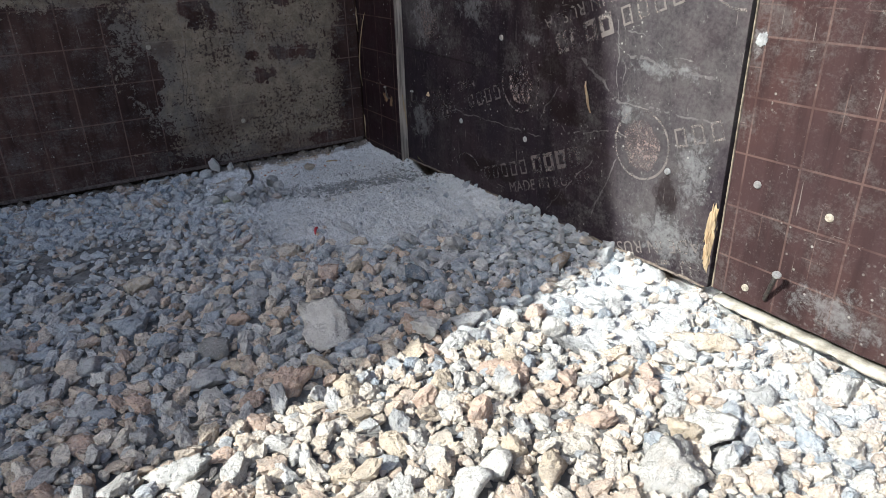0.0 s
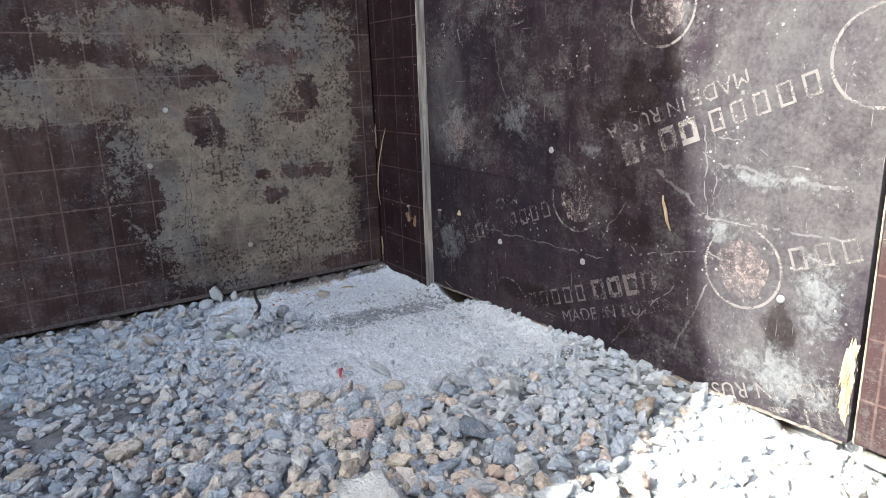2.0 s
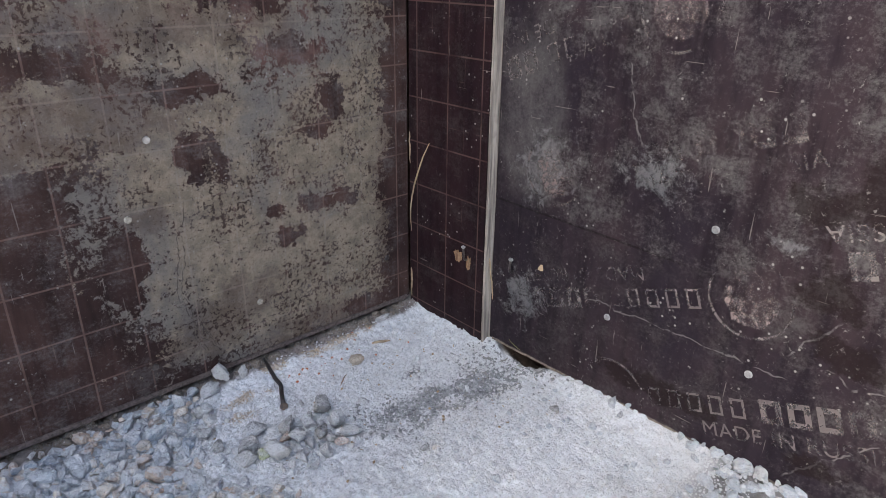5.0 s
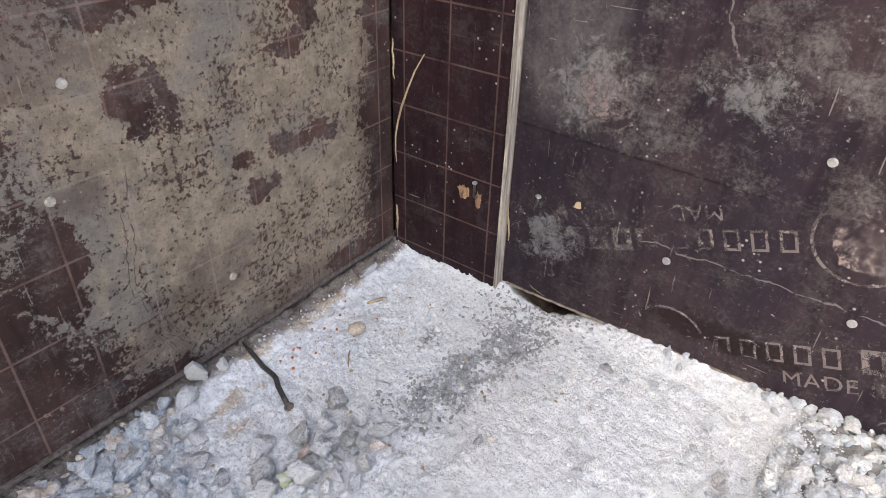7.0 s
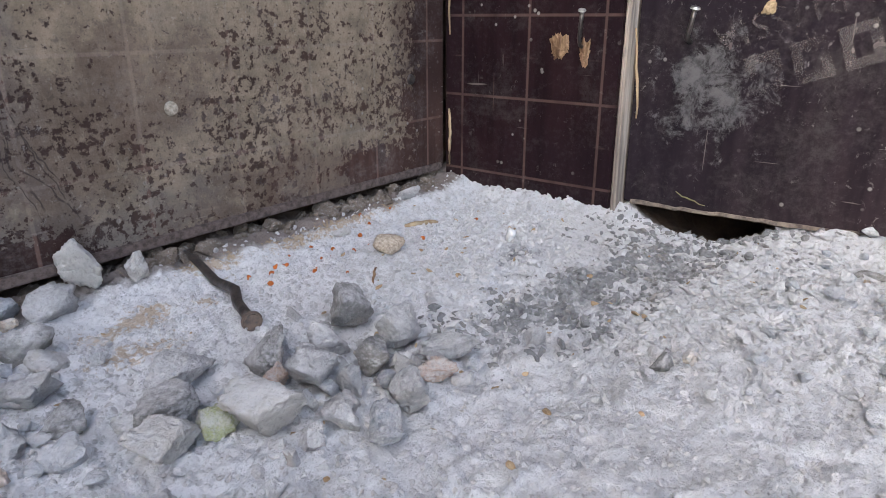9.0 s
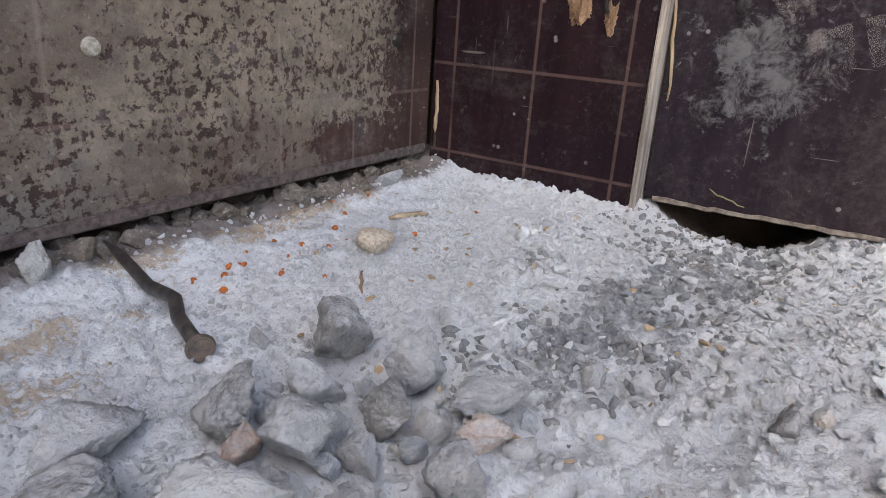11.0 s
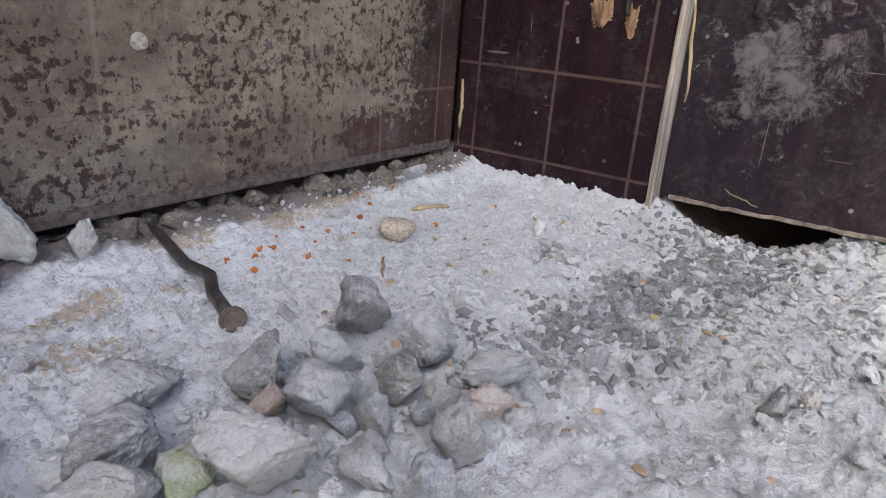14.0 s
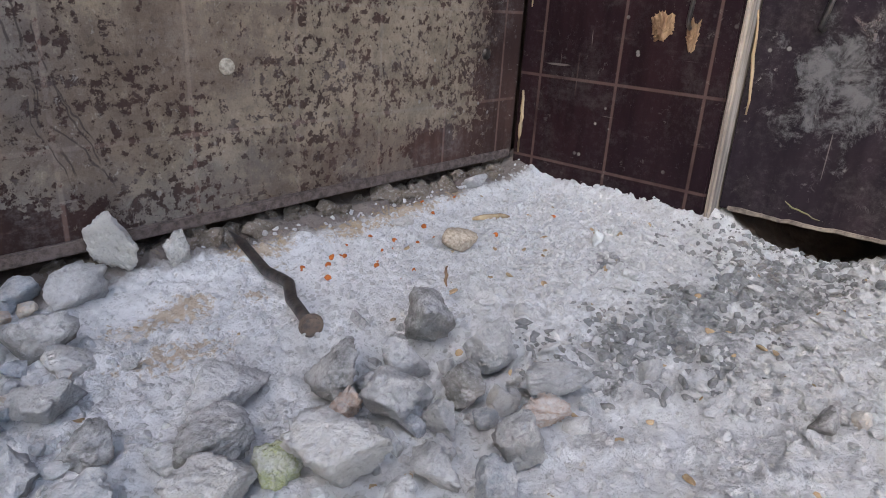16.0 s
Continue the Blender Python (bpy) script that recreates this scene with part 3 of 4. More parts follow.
def ground_z(x, y):
    z = -0.023 - 0.005 * smooth(0.85, 1.1, y)
    if -1.5 < x < 1.2 and -1 < y < 2:
        z += 0.004 * noise.noise(Vector((x * 7, y * 7, 0.7))) + 0.0018 * noise.noise(Vector((x * 30, y * 30, 5.1)))
        crust = noise.noise(Vector((x * 85, y * 85, 9.4)))
        z += 0.0032 * crust * abs(crust) ** 0.4 + 0.0022 * noise.noise(Vector((x * 190, y * 190, 2.2)))
        # flaked crust with sharp little steps
        flake = noise.noise(Vector((x * 120 + 3 * crust, y * 120, 1.4)))
        z += 0.0012 * smooth(0.02, 0.22, flake) + 0.0011 * smooth(0.1, 0.25, noise.noise(Vector((x * 260, y * 260, 7.7)))) + 0.0008 * noise.noise(Vector((x * 420, y * 420, 3.1)))
        # scraped hollow that runs from the board's foot, and the heap beside it
        z -= 0.003 * math.exp(-(((x - 0.575) / 0.05) ** 2 + ((y - 1.035) / 0.035) ** 2))
        z -= 0.028 * math.exp(-(((x - 0.668) / 0.038) ** 2 + ((y - 1.043) / 0.032) ** 2)) * (1 + 0.5 * noise.noise(Vector((x * 60, y * 60, 4.4))))
        z -= 0.007 * math.exp(-(((x - 0.46) / 0.07) ** 2 + ((y - 1.035) / 0.03) ** 2))
        z += 0.008 * math.exp(-(((x - 0.47) / 0.13) ** 2 + ((y - 0.93) / 0.07) ** 2))
        # low mound under the pile of stones
        z += 0.0045 * math.exp(-(((x - 0.300) / 0.05) ** 2 + ((y - 1.055) / 0.03) ** 2))
        # foot of the red board
        z -= 0.018 * smooth(0.585, 0.635, x) * smooth(0.44, 0.38, y)
        if -1.2 < x < 0.62:
            z += smooth(1.205, 1.252, y) * (0.0085 + 0.004 * noise.noise(Vector((x * 40, 7, 1))))
        if y > 0.5:
            z += 0.011 * smooth(0.585, 0.62, x) * (1 - math.exp(-((y - 1.045) / 0.046) ** 4))
    # earth banked up behind the boards
    foot = 0.641 + 0.05 * math.exp(-((y - 1.035) / 0.05) ** 4)
    z += 0.9 * max(smooth(foot, foot + 0.06, x), smooth(1.268, 1.37, y) if x > -1.25 else 0.0)
    return z


# ---- structure ----
def spaced(*runs):
    out = []
    for a, b, step in runs:
        out += list(np.arange(a, b, step))
    return np.array(out)


def reach(lo, hi):
    """Coordinates that grow ever wider out to the horizon."""
    far = np.geomspace(0.05, 60, 26)
    return lo - far[::-1], hi + far


W0, W1 = reach(-0.45, 0.80)
XS = np.concatenate([W0, spaced((-0.45, 0.2, 0.006), (0.2, 0.64, 0.0017), (0.64, 0.7, 0.005), (0.7, 0.801, 0.02)), W1])
S0, S1 = reach(0.1, 1.42)
YS = np.concatenate([S0, spaced((0.1, 0.75, 0.006), (0.75, 0.92, 0.0032), (0.92, 1.272, 0.0017), (1.272, 1.421, 0.012)), S1])
GV = [(x, y, ground_z(float(x), float(y))) for y in YS for x in XS]
NX, NY = len(XS), len(YS)
ii, jj = np.meshgrid(np.arange(NX - 1), np.arange(NY - 1))
k0 = (jj * NX + ii).ravel()
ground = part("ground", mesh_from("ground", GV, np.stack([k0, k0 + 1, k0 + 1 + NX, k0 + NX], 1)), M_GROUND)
tagged(ground, "pale cement dust and dirt over rough ground", "ground", kind="structure")

HIGH = 1.24
# long board at the back, with its bottom veneer edge a little proud
wall_north = part("wall_north", box(-0.042, 1.258, -0.009, 0.6068, 1.276, HIGH, 0.0012), M_NORTH)
tagged(wall_north, "dark brown film-faced plywood board with peeling beige cement skin", "wall", kind="structure")
part("bottom_edge", box(-0.042, 1.2545, -0.0105, 0.600, 1.2572, -0.0045, 0.0008, 110, 0.0007, 3.0), plain("dirty_edge", (0.13, 0.10, 0.09), (0.05, 0.037, 0.034), 0.85, scale=260, depth=0.003), wall_north, "dirty frayed bottom edge")
wall_north_far = part("wall_north_2", box(-1.3, 1.255, -0.012, -0.0435, 1.273, HIGH, 0.0015), M_NORTH_FAR)
tagged(wall_north_far, "plain brown film-faced plywood board with faint grid lines", "wall", kind="structure")
wall_corner = part("wall_east_1", box(0.6075, 1.1055, -0.022, 0.629, 1.2565, HIGH, 0.0010), M_SMALL)
tagged(wall_corner, "narrow near-black plywood filler board with pressed grid", "wall", kind="structure")


def frayed_board(x0, x1, y0, y1, z_a, z_b, material, name, seed):
    """An upright board whose lower edge slopes and is chipped."""
    bm = bmesh.new()
    steps = 90
    rows = []
    for i in range(steps + 1):
        y = y0 + (y1 - y0) * i / steps
        low = z_a + (z_b - z_a) * i / steps + 0.0016 * noise.noise(Vector((y * 55, seed, 0))) + 0.001 * noise.noise(Vector((y * 170, seed, 4)))
        bow = 0.0005 * noise.noise(Vector((y * 3, seed, 8)))
        rows.append([bm.verts.new(p) for p in ((x0 + bow + 0.001, y, low), (x0 + bow, y, low + 0.0015), (x0 + bow, y, 0.5), (x0 + bow, y, HIGH), (x1, y, HIGH), (x1, y, low + 0.001))])
    for a, b in zip(rows, rows[1:]):
        for k in range(6):
            bm.faces.new((a[k], a[(k + 1) % 6], b[(k + 1) % 6], b[k]))
    bm.faces.new(rows[0])
    bm.faces.new(rows[-1][::-1])
    bmesh.ops.recalc_face_normals(bm, faces=bm.faces[:])
    return part(name, bm, material)


EX = 0.620
wall_east = frayed_board(EX, EX + 0.018, 0.4325, 1.0995, -0.004, -0.0165, M_EAST, "wall_east_2", 2.0)
tagged(wall_east, "scuffed dark plywood board with worn pale printing", "wall", kind="structure")
bm = bmesh.new()
rows = []
for i in range(161):
    y = 0.436 + 0.658 * i / 160
    low = -0.004 - 0.0125 * i / 160 + 0.0016 * noise.noise(Vector((y * 55, 2.0, 0))) + 0.001 * noise.noise(Vector((y * 170, 2.0, 4)))
    jut = 0.0012 + 0.0012 * abs(noise.noise(Vector((y * 70, 6.0, 0)))) - 0.0005 * noise.noise(Vector((y * 3, 2.0, 8)))
    tall = 0.0018 + 0.0014 * noise.noise(Vector((y * 40, 3.0, 1)))
    rows.append([bm.verts.new(p) for p in ((EX - jut, y, low - 0.0006), (EX - jut * 0.8, y, low + tall), (EX + 0.004, y, low + tall), (EX + 0.004, y, low - 0.0006))])
for a, b in zip(rows, rows[1:]):
    for k in range(4):
        bm.faces.new((a[k], a[(k + 1) % 4], b[(k + 1) % 4], b[k]))
bm.faces.new(rows[0])
bm.faces.new(rows[-1][::-1])
bmesh.ops.recalc_face_normals(bm, faces=bm.faces[:])
part("bottom_edge", bm, plain("frayed_ply_rim", (0.22, 0.185, 0.15), (0.07, 0.055, 0.05), 0.9, scale=150, depth=0.002), wall_east, "frayed weathered bottom edge")
RX = 0.625
wall_east_red = frayed_board(RX, RX + 0.018, -1.4, 0.4285, -0.012, -0.004, M_EAST_RED, "wall_east_3", 5.0)
tagged(wall_east_red, "reddish brown plywood board with pale grid lines", "wall", kind="structure")
# its sawn end, bare and weathered
part("sawn_edge", box(0.6066, 1.1014, -0.024, 0.629, 1.1050, HIGH, 0.0014, 40, 0.0010, 4.0), M_EDGE, wall_corner, "weathered pale bare plywood edge")
part("sawn_edge", box(RX - 0.0015, 0.4288, -0.003, RX + 0.017, 0.4302, HIGH, 0.0004, 30, 0.0006, 9.0), plain("worn_edge", (0.3, 0.255, 0.19), (0.1, 0.08, 0.065), 0.9, scale=60), wall_east_red, "thin worn sawn edge")
# unseen wall added to close the place; its leaning edge throws the shade
EDGE_Y, LEAN = 0.374, 0.197
bm = bmesh.new()
for z in (-0.1, 2.3):
    for x in (-1.32, -1.2):
        bm.verts.new((x, EDGE_Y + LEAN * (z + 0.015) + (x + 1.2) * 0.106, z))
        bm.verts.new((x, 2.3, z))
bmesh.ops.convex_hull(bm, input=bm.verts[:])
unseen_shade_wall = part("unseen_shade_wall", bm, M_EARTH)
tagged(unseen_shade_wall, "plain tall rough wall, unseen, added to cast the shade", "wall", kind="structure")

# ---- print on the board ----
CO, SI = math.cos(radians(20.5)), math.sin(radians(20.5))


def stamp_bm(pieces, y0, z0, turned, x):
    """Flat plates with a hair of thickness, from outlines in the stamp's own plane."""
    bm = bmesh.new()
    s = -1 if turned else 1
    for outline in pieces:
        front = []
        for u, v in outline:
            y, z = y0 - s * (u * CO - v * SI), z0 + s * (u * SI + v * CO)
            front.append(bm.verts.new((x, y, z)))
        if all(0.436 < p.co.y < 1.096 and p.co.z > -0.004 for p in front):
            bm.faces.new(front)
        else:
            for p in front:
                bm.verts.remove(p)
    return bm


def frame_of(u, v, w, h, t):
    """Four strips round a rectangle."""
    return [[(u, v), (u + w, v), (u + w, v + t), (u, v + t)], [(u, v + h - t), (u + w, v + h - t), (u + w, v + h), (u, v + h)],
            [(u, v + t), (u + t, v + t), (u + t, v + h - t), (u, v + h - t)], [(u + w - t, v + t), (u + w, v + t), (u + w, v + h - t), (u + w - t, v + h - t)]]


def words(text, size, u, v, y0, z0, turned, x):
    curve = bpy.data.curves.new("lettering", "FONT")
    curve.body, curve.size, curve.space_character = text, size, 1.08
    ob = bpy.data.objects.new("lettering", curve)
    scene.collection.objects.link(ob)
    me = bpy.data.meshes.new_from_object(ob.evaluated_get(bpy.context.evaluated_depsgraph_get()))
    bpy.data.objects.remove(ob)
    s = -1 if turned else 1
    bm = bmesh.new()
    bm.from_mesh(me)
    bpy.data.meshes.remove(me)
    for p in bm.verts:
        a, b = u + p.co.x, v + p.co.y
        p.co = (x, y0 - s * (a * CO - b * SI), z0 + s * (a * SI + b * CO))
    gone = [p for p in bm.verts if not (0.436 < p.co.y < 1.096 and p.co.z > -0.012)]
    bmesh.ops.delete(bm, geom=gone, context="VERTS")
    return bm


def stamp(y0, z0, turned, material, seed, ring=True):
    x = EX - 0.0009
    rng = random.Random(seed)
    rad, wide = 0.041, 0.0028
    if ring:
        n = 56
        pieces = []
        for k in range(n):
            a, b = 2 * math.pi * k / n, 2 * math.pi * (k + 1) / n
            pieces.append([(rad * math.cos(a), rad * math.sin(a)), (rad * math.cos(b), rad * math.sin(b)),
                           ((rad - wide) * math.cos(b), (rad - wide) * math.sin(b)), ((rad - wide) * math.cos(a), (rad - wide) * math.sin(a))])
        part("printed_ring", stamp_bm(pieces, y0, z0, turned, x), material, wall_east)
        lump = [((0.023 + 0.006 * rng.random()) * math.cos(2 * math.pi * k / 26), (0.027 + 0.005 * rng.random()) * math.sin(2 * math.pi * k / 26)) for k in range(26)]
        part("printed_emblem", stamp_bm([lump], y0, z0, turned, x), M_EMBLEM, wall_east)
    thin = [p for k in range(5) for p in frame_of(0.050 + 0.0235 * k, -0.010, 0.0145, 0.021, 0.0026)]
    part("printed_bar", stamp_bm(thin, y0, z0, turned, x), material, wall_east)
    bold = [p for k in range(4) for p in frame_of(0.174 + 0.0262 * k, -0.011, 0.0205, 0.025, 0.0058)]
    part("printed_bar", stamp_bm(bold, y0, z0, turned, x), material, wall_east)
    part("printed_text", words("MADE IN RUSSIA", 0.0225, 0.108, -0.0345, y0, z0, turned, x), material, wall_east, "pale printed words")


for k, (y0, z0, turned, strong) in enumerate(((0.883, 0.425, True, False), (0.654, 0.385, False, True), (1.010, 0.242, False, False), (0.442, 0.328, True, True),
                                              (0.770, 0.172, True, False), (0.900, 0.000, False, False), (0.545, 0.134, False, True), (0.320, 0.060, True, True),
                                              (0.545, 0.565, True, True))):
    stamp(y0, z0, turned, M_PRINT if strong else M_FAINT, k)

# ---- nails and wood on the boards ----


def flush_nail(p, way, r, mat, label):
    ob = part("nail", disc_head(Vector(p) + Vector(way) * 0.0008, way, r, 0.0022), mat)
    return tagged(ob, label, "nail", "nail heads in the boards")


WEST, SOUTH = (-1, 0, 0), (0, -1, 0)
for y, z in ((0.504, 0.113), (0.919, 0.090), (0.756, 0.095), (0.814, 0.229)):
    flush_nail((EX, y, z), WEST, 0.0042, M_ZINC, "round steel nail head flush in the printed board")
for y, z, m in ((0.398, 0.126, M_ZINC), (0.391, 0.013, M_WHITEHEAD), (0.323, 0.115, M_WHITEHEAD)):
    flush_nail((RX, y, z), WEST, 0.0042, m, "round nail head flush in the red-brown board")
for x, z, m in ((0.258, 0.288, M_ZINC), (0.226, 0.208, M_WHITEHEAD), (0.363, 0.064, M_WHITEHEAD), (0.226, 0.026, M_STEEL), (0.565, 0.066, M_STEEL)):
    flush_nail((x, 1.258, z), SOUTH, 0.0042, m, "nail head filled with cement in the skinned board")


def proud_nail(base, mid, head, r, label, mat=M_STEEL):
    """A nail that stands out of a board, bent over."""
    nail = tagged(new("nail"), label, "nail", "bent nails in the boards")
    base, mid, head = Vector(base), Vector(mid), Vector(head)
    pts = [base.lerp(mid, t) for t in (0, 0.5)] + [base.lerp(mid, 0.85), mid.lerp(head, 0.15), mid.lerp(head, 0.6), head]
    part("shank", tube(pts, [r] * 6), mat, nail)
    part("head", disc_head(head, head - mid, r * 2.1, r * 1.1), M_ZINC, nail, "bright round head")
    return nail


proud_nail((0.612, 1.135, 0.090), (0.600, 1.134, 0.094), (0.594, 1.130, 0.116), 0.0014, "thin bent nail standing out of the filler board")
proud_nail((0.622, 1.064, 0.096), (0.612, 1.064, 0.098), (0.610, 1.060, 0.117), 0.0016, "thin bent nail standing out of the printed board")
proud_nail((0.632, 0.367, 0.006), (0.622, 0.367, 0.011), (0.606, 0.350, 0.051), 0.0022, "rusty bent nail standing out of the red-brown board")


def splinter(pts, r, mat, label, name="wood_splinter"):
    n = len(pts)
    bm = tube(pts, [r * (0.35 + 0.65 * math.sin(math.pi * (k + 0.6) / n)) for k in range(n)], 6)
    return tagged(part(name, bm, mat), label, "wood splinter")


def curved(a, b, sag, n=8, seed=0):
    a, b, sag = Vector(a), Vector(b), Vector(sag)
    return [a.lerp(b, t) + sag * (4 * t * (1 - t)) + noise.noise_vector(Vector((t * 5, seed, 1))) * 0.0012 for t in (k / (n - 1) for k in range(n))]


splinter(curved((0.600, 1.206, 0.240), (0.607, 1.252, 0.098), (-0.002, 0.012, -0.004), seed=1), 0.0012, M_SPLIT, "long thin pale splinter peeling off beside the corner")
splinter(curved((0.606, 1.2535, 0.245), (0.607, 1.2535, 0.200), (0, 0, 0), seed=2), 0.0012, M_SPLIT, "short pale splinter in the corner joint")
splinter(curved((0.606, 1.251, 0.040), (0.606, 1.251, -0.006), (0, 0, 0), seed=3), 0.0015, M_SPLIT, "short pale splinter at the foot of the corner")
splinter(curved((0.617, 0.639, 0.194), (0.616, 0.627, 0.157), (-0.002, 0, 0), seed=4), 0.0017, M_SPLIT, "pale splinter standing off the printed board")
splinter(curved((0.612, 1.0985, 0.105), (0.617, 1.094, 0.045), (0, 0, 0), seed=5), 0.0011, M_SPLIT, "pale splinter lifting off the ply edge")
splinter(curved((0.617, 1.062, -0.003), (0.617, 1.041, -0.010), (-0.001, 0, 0), seed=6), 0.0005, M_GRASS, "dry green grass blade against the board", "grass_blade")

splinter(curved((-0.100, 1.247, 0.012), (-0.058, 1.243, -0.012), (0, 0, 0.003), seed=31), 0.0013, M_CHIP, "crooked dry twig leaning at the board's foot", "twig")


def torn_chip(place, size, seed, mat, label):
    """A lump of torn, fibrous veneer that stands off a board."""
    v, f = rock_shape(4, np.random.default_rng(seed), planes=7, sharp=18, rough=0.35, low=0.45)
    v = v * np.array(size) / 2
    v[:, 2] += 0.25 * size[2] * np.sin(v[:, 1] * 900) * 0.3
    ob = part("torn_veneer", mesh_from("torn_veneer", v + np.array(place), f, False), mat)
    return tagged(ob, label, "torn wood")


torn_chip((0.6065, 1.152, 0.090), (0.006, 0.012, 0.013), 3, M_CHIP, "tuft of torn brown veneer on the filler board")
torn_chip((0.6065, 1.133, 0.086), (0.006, 0.010, 0.015), 7, M_CHIP, "tuft of torn brown veneer under a nail")
torn_chip((EX, 0.4405, 0.064), (0.007, 0.011, 0.044), 11, M_SPLIT, "split yellow wood at the board's broken edge")
torn_chip((EX, 0.438, 0.036), (0.006, 0.007, 0.028), 12, M_SPLIT, "split yellow wood low on the broken edge")
torn_chip((EX, 1.019, 0.117), (0.004, 0.006, 0.007), 13, M_SPLIT, "small pale plug of torn wood in the board")
torn_chip((EX, 0.735, -0.006), (0.004, 0.006, 0.008), 14, M_SPLIT, "small pale wood chip at the board's foot")

torn_chip((-0.050, 1.256, 0.022), (0.004, 0.006, 0.014), 15, M_SPLIT, "small torn pale wood beside the board joint")

torn_chip((RX - 0.0005, 0.4215, 0.262), (0.002, 0.010, 0.011), 16, plain("grey_daub", (0.36, 0.37, 0.375), (0.2, 0.205, 0.21), 0.9, scale=200), "daub of pale bluish cement beside the joint")

# cement-coated lip under the red board
bm = bmesh.new()
rows = []
for i in range(121):
    y = 0.424 - 1.2 * i / 120
    jut = 0.006 + 0.006 * noise.noise(Vector((y * 22, 1, 0))) + 0.002 * noise.noise(Vector((y * 90, 1, 3)))
    top, low = -0.0115 - 0.002 * i / 120 + 0.0015 * noise.noise(Vector((y * 60, 5, 0))), -0.0180 + 0.004 * noise.noise(Vector((y * 18, 9, 0))) + 0.002 * noise.noise(Vector((y * 80, 9, 0)))
    rows.append([bm.verts.new(p) for p in ((RX + 0.016, y, top), (RX - jut * 0.7, y, top), (RX - jut, y, top - 0.003), (RX - jut * 0.9, y, low + 0.002), (RX - jut * 0.3, y, low), (RX + 0.016, y, low))])
for a, b in zip(rows, rows[1:]):
    for k in range(6):
        bm.faces.new((a[k], a[(k + 1) % 6], b[(k + 1) % 6], b[k])).smooth = True
bm.faces.new(rows[0])
bm.faces.new(rows[-1][::-1])
bmesh.ops.recalc_face_normals(bm, faces=bm.faces[:])
tagged(part("cement_lip", bm, M_LIP), "pale cement-coated timber lip under the red-brown board", "timber")

# ---- the loose nail on the ground ----
loose = tagged(new("bent_nail"), "long bent grey steel nail lying on the dust", "nail")
path = [(0.360, 1.264), (0.3545, 1.238), (0.3515, 1.215), (0.3490, 1.1985), (0.3465, 1.191), (0.3425, 1.184), (0.336, 1.170), (0.329, 1.154)]
pts = [Vector((x, y, ground_z(x, y) + 0.0032 + (0.003 if 2 < k < 5 else 0))) for k, (x, y) in enumerate(path)]
part("shank", tube(pts, [0.0008, 0.0024, 0.0026, 0.0026, 0.0027, 0.0027, 0.0026, 0.0027], 14), M_STEEL, loose)
part("head", disc_head(pts[-1] + Vector((-0.0006, -0.0016, 0.0006)), (pts[-1] - pts[-2]), 0.0052, 0.0026), plain("rusty_head", (0.2, 0.15, 0.12), (0.1, 0.09, 0.085), 0.6, 0.6, 300), loose, "flat rusty head")

# ---- single stones ----
LABELS = {"damp": "damp grey cement crumb", "dusty": "dusty cement crumb", "grey": "angular grey crushed stone", "pale": "pale grey limestone piece", "white": "smooth whitish stone", "tan": "rough tan pitted stone", "pink": "pinkish tan stone",
          "blue": "blue-grey crushed stone", "dark": "small dark grey stone", "slate": "dark slate-blue stone flake", "moss": "stone with yellow-green lichen",
          "rust": "grey stone with a rust stain", "brown": "rough brown-grey lump of conglomerate"}
TAKEN = []


def boulder(x, y, w, d, h, tone, spin, lean=0.0, sink=0.25, where="among the gravel", low=0.5, level=4, roll=0):
    """One stone, w by d by h metres over all, bedded in the ground."""
    rng = np.random.default_rng(int(abs(x * 7919 + y * 104729) * 1000) % 99991 + roll)
    v, f = rock_shape(level, rng, planes=13, sharp=20, rough=0.22 if tone in ("tan", "pink", "brown") or w > 0.035 else 0.12, low=low)
    v = (v - (v.max(0) + v.min(0)) / 2) / (v.max(0) - v.min(0)) * np.array([w, d, h])
    m = np.array(Euler((radians(lean), 0, radians(spin))).to_matrix())
    v = v @ m.T
    z = ground_z(x, y) - v[:, 2].min() - sink * h
    ob = part("stone", mesh_from("stone", v, f), M_TONE[tone])
    ob.location = (x, y, z)
    TAKEN.append((x, y, (w + d) / 4))
    return tagged(ob, LABELS[tone] + " " + where, "stone", "loose stones")


